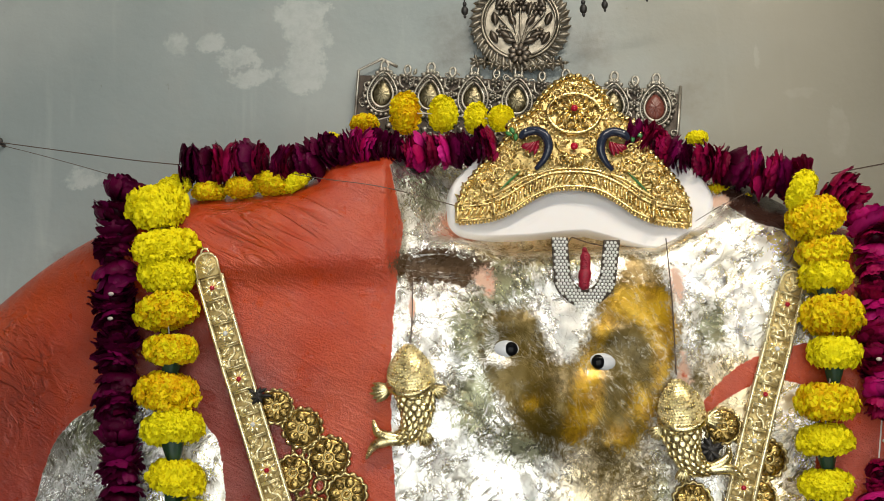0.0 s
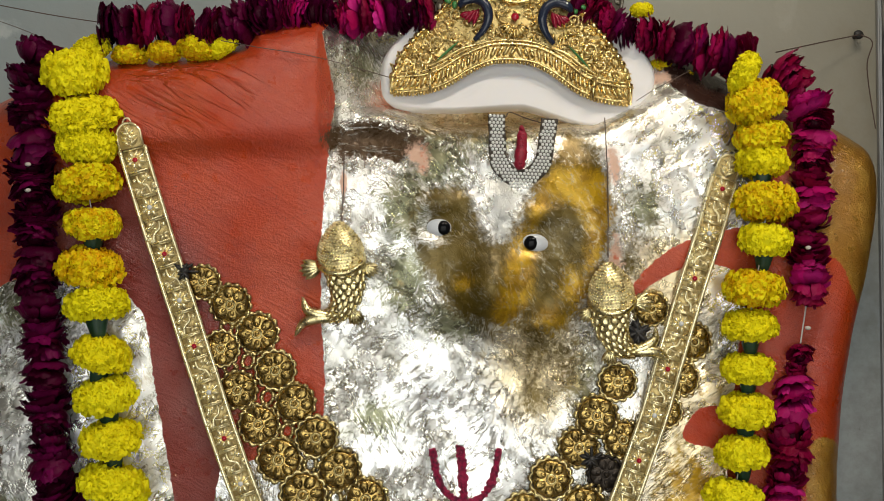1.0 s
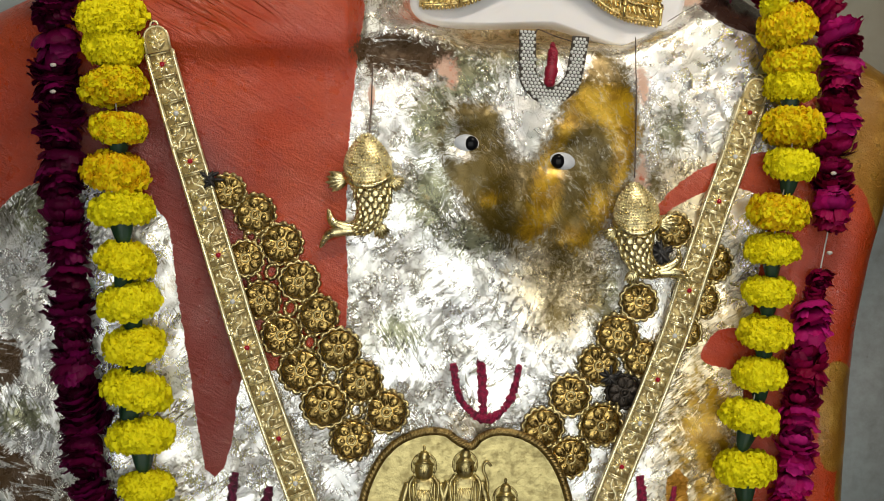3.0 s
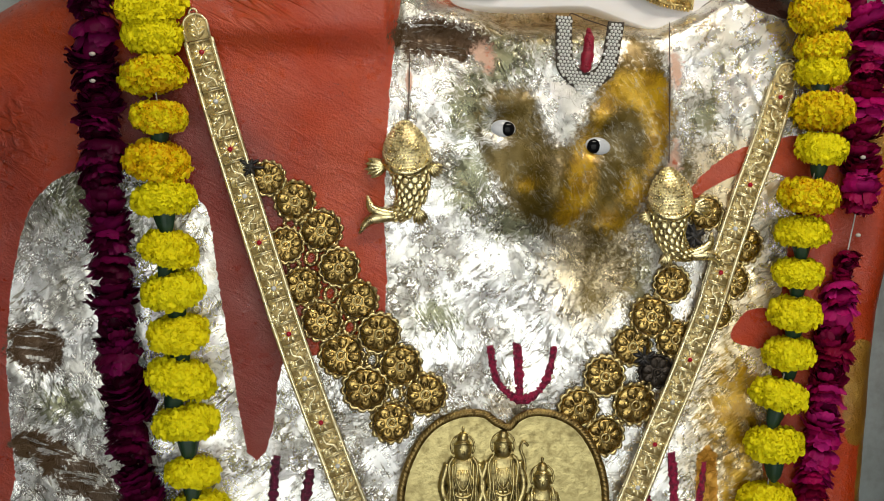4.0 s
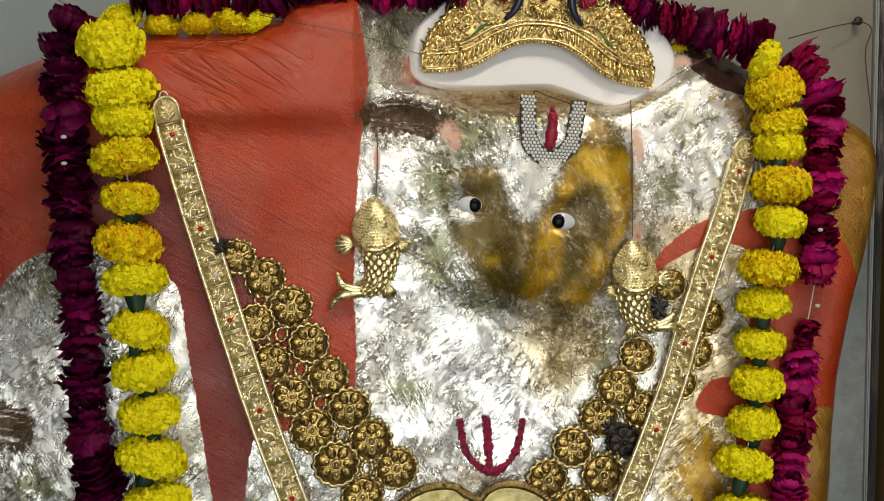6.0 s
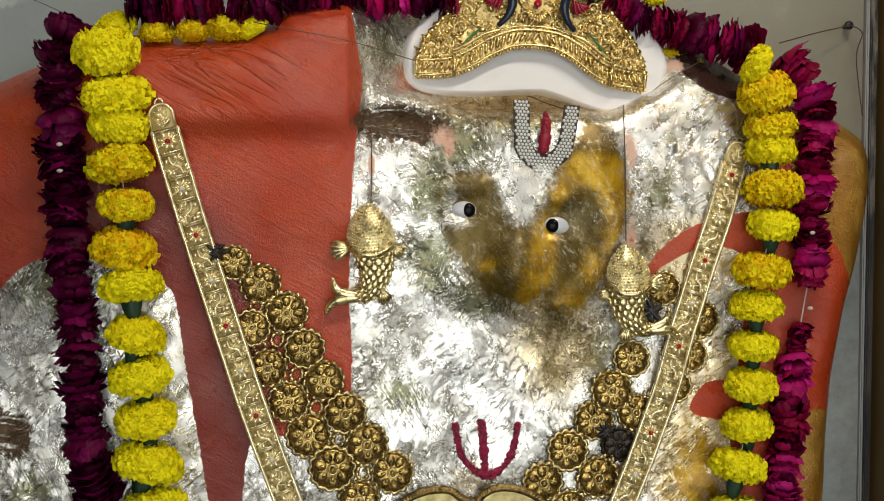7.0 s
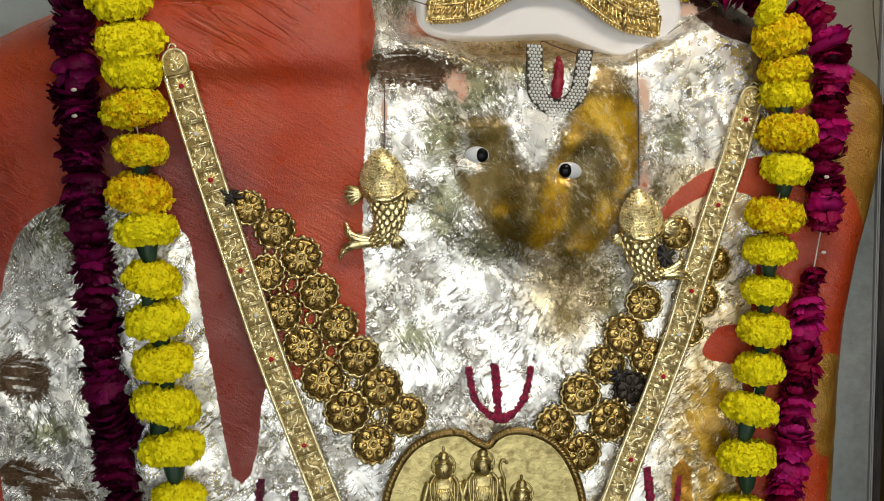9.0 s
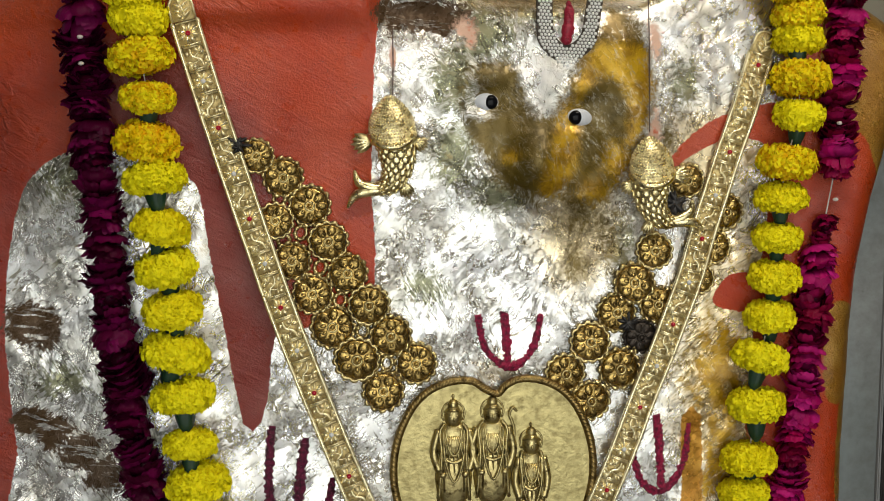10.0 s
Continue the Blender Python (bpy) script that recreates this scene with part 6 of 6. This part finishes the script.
def marigold_garland(flowers, y_of, label, seed, tall=()):
    """flowers: (x, z, half-width, orange, calyx, tilt)."""
    x0, z0 = flowers[0][:2]
    t = thing("marigold_garland", Matrix.Translation((x0, y_of(x0, z0), z0)), label, "garland", "flower garlands")
    rnd = random.Random(seed)
    for i, (x, z, r, orange, cal, tilt) in enumerate(flowers):
        m = flower_pose(x, y_of(x, z), z, r, rnd.uniform(-14, 16), tilt + rnd.uniform(-5, 5), rnd.uniform(0, 360), 1.24 if i in tall else rnd.uniform(0.94, 1.10))
        o = part("marigold", (MARIGOLDS_ORANGE[i % 2] if orange else MARIGOLDS[i % 3]), t, held(t, m), "orange-tinged marigold" if orange else "")
        if cal:
            part("calyx", CALYX, o, None, "green calyx")
    pts = [(x - x0, y_of(x, z) - y_of(x0, z0), z - z0) for x, z, *_ in flowers]
    part("string", MB().tube(pts, 0.0008, 5).mesh("string", PALE_THREAD), t)
    return t


def left_depth(x, z):
    return on(x, min(z, 1.52), 0.034)


def right_depth(x, z):
    return on(x, min(z, 1.52), 0.030)


marigold_garland([(-0.241, 1.619, 0.036, 0, 0, 12), (-0.231, 1.576, 0.037, 0, 0, 0), (-0.229, 1.545, 0.033, 0, 0, -8), (-0.229, 1.507, 0.0345, 1, 0, 5), (-0.223, 1.465, 0.031, 1, 1, 0),
                  (-0.225, 1.422, 0.0345, 1, 0, -6), (-0.219, 1.384, 0.035, 0, 1, 0), (-0.213, 1.335, 0.031, 0, 1, 3), (-0.211, 1.293, 0.0335, 0, 1, -4), (-0.206, 1.249, 0.034, 0, 1, 0),
                  (-0.204, 1.204, 0.037, 0, 1, -6), (-0.199, 1.158, 0.036, 0, 1, 2), (-0.193, 1.106, 0.031, 0, 1, -3), (-0.187, 1.065, 0.035, 0, 1, 0), (-0.183, 1.02, 0.034, 0, 1, 0), (-0.180, 0.975, 0.034, 0, 1, 0)],
                 left_depth, "strand of yellow marigolds hanging down the idol's arm", 5, (0,))
marigold_garland([(0.445, 1.614, 0.026, 0, 0, 60), (0.456, 1.586, 0.032, 1, 0, 15), (0.462, 1.549, 0.031, 1, 0, 5), (0.463, 1.522, 0.030, 0, 1, 0), (0.464, 1.480, 0.035, 1, 0, -5), (0.462, 1.441, 0.030, 0, 1, 0),
                  (0.449, 1.391, 0.0345, 1, 0, 8), (0.445, 1.353, 0.030, 0, 1, 0), (0.442, 1.309, 0.030, 0, 1, 0), (0.439, 1.266, 0.031, 0, 1, 5), (0.433, 1.224, 0.029, 0, 1, 6), (0.424, 1.178, 0.033, 0, 1, 0),
                  (0.421, 1.124, 0.0345, 0, 1, 3), (0.413, 1.064, 0.0325, 0, 1, 5), (0.407, 1.026, 0.031, 0, 1, 3), (0.402, 0.98, 0.032, 0, 1, 0)],
                 right_depth, "strand of yellow marigolds hanging beside the gold belt", 6, (1,))


marigold_garland([(-0.238, 1.650, 0.024, 0, 0, 40), (-0.196, 1.644, 0.0195, 1, 0, 0), (-0.159, 1.645, 0.0195, 1, 0, 0), (-0.126, 1.647, 0.0210, 1, 0, 20), (-0.098, 1.650, 0.018, 0, 0, 30)],
                 lambda x, z: on(x, 1.545, -0.026), "short row of yellow marigolds under the roses on the shoulder", 7)
marigold_garland([(-0.070, 1.714, 0.015, 0, 0, 0), (-0.029, 1.734, 0.0175, 1, 0, 0), (0.019, 1.744, 0.0270, 1, 0, 80), (0.063, 1.741, 0.0235, 0, 0, 80), (0.101, 1.734, 0.020, 0, 0, 80), (0.131, 1.733, 0.017, 0, 0, 70)],
                 lambda x, z: 0.085, "row of yellow marigolds standing behind the roses", 8)
marigold_garland([(0.353, 1.697, 0.014, 0, 0, 0), (0.374, 1.634, 0.015, 1, 0, 0), (0.397, 1.622, 0.016, 1, 0, 0), (0.440, 1.648, 0.016, 0, 0, 0)],
                 lambda x, z: 0.075, "few yellow marigolds tucked behind the roses", 9)


def rose_petal(seed):
    """A broad round petal that leaves the stem along +x, wraps up round it like a bowl and turns its rim out. Unit reach."""
    rnd = random.Random(seed)
    wide, tall, flare = rnd.uniform(0.55, 0.90), rnd.uniform(0.30, 0.60), rnd.uniform(0.04, 0.22)
    ph, side = rnd.uniform(0, 6), rnd.uniform(-0.10, 0.10)
    rows = []
    for i in range(9):
        u = i / 8
        ang = 0.8 * wide * (0.30 + 0.70 * math.sin(math.pi * min(1, 0.12 + 0.62 * u)))
        row = []
        for j in range(11):
            q = j / 10 * 2 - 1
            v = u * (1 - 0.11 * q * q)
            r = 0.10 + 0.80 * math.sin(min(1.0, v * 1.25) * math.pi / 2) + flare * max(0, (v - 0.66) / 0.34) ** 1.6 - 0.05 * q * q + (0.020 * math.sin(4 * q + ph) + 0.030 * math.sin(9 * q + 2 * ph)) * u * u
            z = tall * (1 - math.cos(v * 1.75)) - 0.5 * flare * max(0, (v - 0.8) / 0.2) ** 2 + side * q * u + 0.016 * math.sin(3.3 * q + ph) + 0.030 * math.sin(8 * q + ph) * u ** 3
            a = q * ang
            crease = 0.07 * noise.noise((3.1 * u + seed, 2.3 * q, seed * 0.7)) * u
            row.append(((r + crease) * math.cos(a), (r + crease) * math.sin(a), z + 0.9 * crease))
        rows.append(row)
    return MB().grid(rows)


PETAL_SHAPES = [rose_petal(s) for s in range(31, 41)]
ROSE_PETALS = {name: [b.mesh("petal", mat) for b in PETAL_SHAPES] for name, mat in (("dark", ROSE_DARK), ("pink", ROSE), ("red", ROSE_RED))}
ROSE_HEART = MB().blob((0, 0, 0), (0.40, 0.40, 0.50), 0, 12, 8)
ROSE_HEARTS = {name: ROSE_HEART.mesh("rose", mat) for name, mat in (("dark", ROSE_DARK), ("pink", ROSE), ("red", ROSE_RED))}
KNOT = MB().blob((0, 0, 0), (0.0034, 0.0028, 0.0022), 0, 7, 4).mesh("white_bud", PALE_THREAD)


def rose(colour, parent, m, rnd):
    """A loose rose threaded along local z, its petals in three uneven rings."""
    o = part("rose", ROSE_HEARTS[colour], parent, m)
    for ring, (z0, count, size) in enumerate(((-0.62, 7, 1.0), (-0.40, 7, 0.97), (-0.18, 7, 0.92), (0.04, 6, 0.76), (0.18, 4, 0.50))):
        start = rnd.uniform(0, 6.28)
        for k in range(count):
            a = start + 2 * math.pi * (k + rnd.uniform(-0.25, 0.25)) / count
            q = Matrix.Translation((0, 0, z0 + rnd.uniform(-0.08, 0.08))) @ Matrix.Rotation(a, 4, "Z") @ Matrix.Rotation(radians(rnd.uniform(-12, 8)), 4, "Y") @ Matrix.Scale(size * rnd.uniform(0.84, 0.98), 4)
            part("petal", rnd.choice(ROSE_PETALS[colour]), o, q)
    return o


def rose_garland(stretches, y_of, label, seed, buds=()):
    """stretches: (points (x, z), half-width at start and end, spacing, colours)."""
    x0, z0 = stretches[0][0][0]
    t = thing("rose_garland", Matrix.Translation((x0, y_of(x0, z0), z0)), label, "garland", "flower garlands")
    rnd = random.Random(seed)
    everything = []
    for pts, r0, r1, step, colours in stretches:
        line = along(pts, step)
        for i, (p, d) in enumerate(line):
            u = i / max(1, len(line) - 1)
            r = (r0 + (r1 - r0) * u) * rnd.uniform(0.90, 1.10)
            x, z = p[0] + rnd.uniform(-0.002, 0.002), p[1] + rnd.uniform(-0.001, 0.001)
            axis = Vector((d[0] + rnd.uniform(-0.22, 0.22), rnd.uniform(-0.5, 0.4), d[1] + rnd.uniform(-0.22, 0.22))) * rnd.choice((-1, 1))
            q = axis.to_track_quat("Z", "Y").to_matrix().to_4x4()
            m = Matrix.Translation((x, y_of(x, z), z)) @ q @ Matrix.Rotation(rnd.uniform(0, 6.28), 4, "Z") @ Matrix.Diagonal((r * 1.08, r * 1.08, step * rnd.uniform(0.95, 1.25), 1))
            rose(rnd.choice(colours), t, held(t, m), rnd)
        everything += [(p[0] - x0, y_of(*p) - y_of(x0, z0), p[1] - z0) for p, d in line]
    for x, z in buds:
        part("white_bud", KNOT, t, held(t, Matrix.Translation((x, y_of(x, z) - 0.020, z))), "white bud between roses")
    part("string", MB().tube(everything, 0.0009, 5).mesh("string", PALE_THREAD), t)
    return t


rose_garland([([(-0.279, 1.640), (-0.286, 1.622), (-0.288, 1.59), (-0.289, 1.552), (-0.290, 1.529), (-0.289, 1.501), (-0.284, 1.473), (-0.281, 1.422), (-0.278, 1.394), (-0.275, 1.365), (-0.272, 1.337),
                (-0.271, 1.308), (-0.268, 1.249), (-0.265, 1.208), (-0.257, 1.168), (-0.256, 1.124), (-0.250, 1.097), (-0.242, 1.062), (-0.236, 0.97)], 0.0255, 0.0245, 0.0235, ("dark",))],
             lambda x, z: on(x, min(z, 1.52), 0.026), "strand of dark crimson roses hanging beside the marigolds", 21, ((-0.286, 1.525), (-0.286, 1.499)))
rose_garland([([(0.494, 1.619), (0.511, 1.597), (0.522, 1.568), (0.521, 1.553), (0.521, 1.535), (0.518, 1.504), (0.516, 1.473), (0.511, 1.424), (0.509, 1.393), (0.506, 1.365)], 0.0240, 0.0215, 0.0205, ("red", "red", "pink")),
              ([(0.498, 1.322), (0.495, 1.302)], 0.0155, 0.013, 0.016, ("pink", "red")),
              ([(0.492, 1.283), (0.490, 1.262), (0.486, 1.217), (0.479, 1.173), (0.476, 1.115), (0.470, 1.068), (0.464, 1.029), (0.459, 1.004), (0.455, 0.96)], 0.0215, 0.0225, 0.0225, ("pink", "pink", "red"))],
             lambda x, z: on(x, z, 0.018), "strand of crimson and magenta roses with a bare gap", 22, ((0.503, 1.432), (0.501, 1.350)))
rose_garland([([(-0.222, 1.672), (-0.180, 1.672), (-0.130, 1.672)], 0.0245, 0.0245, 0.0125, ("dark", "dark", "red")),
              ([(-0.115, 1.670), (-0.098, 1.669), (-0.072, 1.675)], 0.023, 0.023, 0.0125, ("dark", "red")),
              ([(-0.058, 1.683), (-0.028, 1.688), (0.007, 1.686), (0.05, 1.688), (0.09, 1.690), (0.128, 1.692)], 0.023, 0.023, 0.0135, ("red", "red", "pink", "dark"))],
             lambda x, z: on(x, 1.545, -0.023), "row of crimson roses along the idol's shoulder", 23)
rose_garland([([(0.276, 1.700), (0.289, 1.692), (0.317, 1.677), (0.35, 1.665), (0.389, 1.656), (0.428, 1.645), (0.455, 1.638)], 0.020, 0.027, 0.0135, ("red", "red", "dark", "red"))],
             lambda x, z: 0.055, "row of crimson roses over the idol's other shoulder", 24)

# ---------------------------------------------------------------- threads and nails


def wire(points, r, material, label, name="thread"):
    x0, y0, z0 = points[0]
    me = MB().tube([(x - x0, y - y0, z - z0) for x, y, z in curve(points, 8)], r, 6).mesh(name, material)
    ob = new(name, me)
    ob.matrix_basis = Matrix.Translation((x0, y0, z0))
    return tagged(ob, label, "thread")


def nail(x, z, label):
    t = thing("wall_nail", facing(x, WALL_Y + 0.004, z), label, "nail", "nails in the wall")
    part("shank", MB().tube([(0, 0, -0.01), (0.001, 0.001, 0.018)], 0.0025, 8).mesh("shank", BLACK), t)
    part("nail_head", MB().blob((0.001, 0.001, 0.018), (0.006, 0.0055, 0.003), 0, 10, 6).mesh("nail_head", BLACK), t)


nail(-0.494, 1.747, "black iron nail in the grey wall")
nail(0.620, 1.680, "black iron nail in the darkened right wall")
wire([(-0.493, 0.146, 1.747), (-0.40, 0.125, 1.726), (-0.300, 0.085, 1.700), (-0.225, 0.06, 1.684)], 0.0006, THREAD, "thin dark thread from wall nail to garland")
wire([(-0.493, 0.146, 1.744), (-0.42, 0.125, 1.719), (-0.31, 0.07, 1.674), (-0.285, 0.05, 1.650)], 0.0004, THREAD, "thin slack thread from wall nail to garland")
wire([(0.620, 0.142, 1.680), (0.57, 0.12, 1.668), (0.50, 0.07, 1.648)], 0.0008, THREAD, "thin dark thread from wall nail to roses")
wire([(0.622, 0.142, 1.680), (0.634, 0.138, 1.670), (0.628, 0.14, 1.64), (0.637, 0.14, 1.57)], 0.0008, THREAD, "loose dark thread end hanging from the nail")
wire([(-0.096, on(-0.096, 1.652, 0.003), 1.652), (-0.06, on(-0.06, 1.645, 0.003), 1.645), (0.0, on(0.0, 1.635, 0.004), 1.635), (0.075, 0.020, 1.617)], 0.0005, THREAD, "thin dark thread from garland to headdress")
wire([(0.334, 0.012, 1.588), (0.36, 0.025, 1.604), (0.40, 0.040, 1.625)], 0.0004, THREAD, "thin dark thread from headdress to garland")
wire([(-0.213, 0.0, 1.612), (-0.203, -0.002, 1.590), (-0.1915, on(-0.19, 1.545, 0.012), 1.570)], 0.0009, THREAD, "thin dark cord holding the gold belt")
wire([(0.444, 0.02, 1.585), (0.439, 0.016, 1.56), (0.4325, on(0.43, 1.54, 0.012), 1.541)], 0.0009, THREAD, "thin dark cord holding the gold belt")
wire([(0.0265, on(0.026, 1.53, 0.001), 1.535), (0.0262, on(0.026, 1.50, 0.003), 1.50), (0.0245, on(0.024, 1.47, 0.010), 1.466)], 0.0006, THREAD, "thin dark string holding a fish ornament")
wire([(0.302, 0.02, 1.572), (0.304, on(0.304, 1.50, 0.003), 1.50), (0.3005, on(0.3, 1.43, 0.014), 1.424)], 0.0006, THREAD, "thin dark string holding a fish ornament")
wire([(0.186, on(0.186, 1.57, 0.008), 1.572), (0.199, on(0.199, 1.57, 0.009), 1.577), (0.205, on(0.205, 1.58, 0.010), 1.584), (0.222, on(0.222, 1.575, 0.009), 1.577), (0.243, on(0.243, 1.565, 0.008), 1.567)], 0.0007, THREAD,
     "thin dark wire holding the forehead ornament")
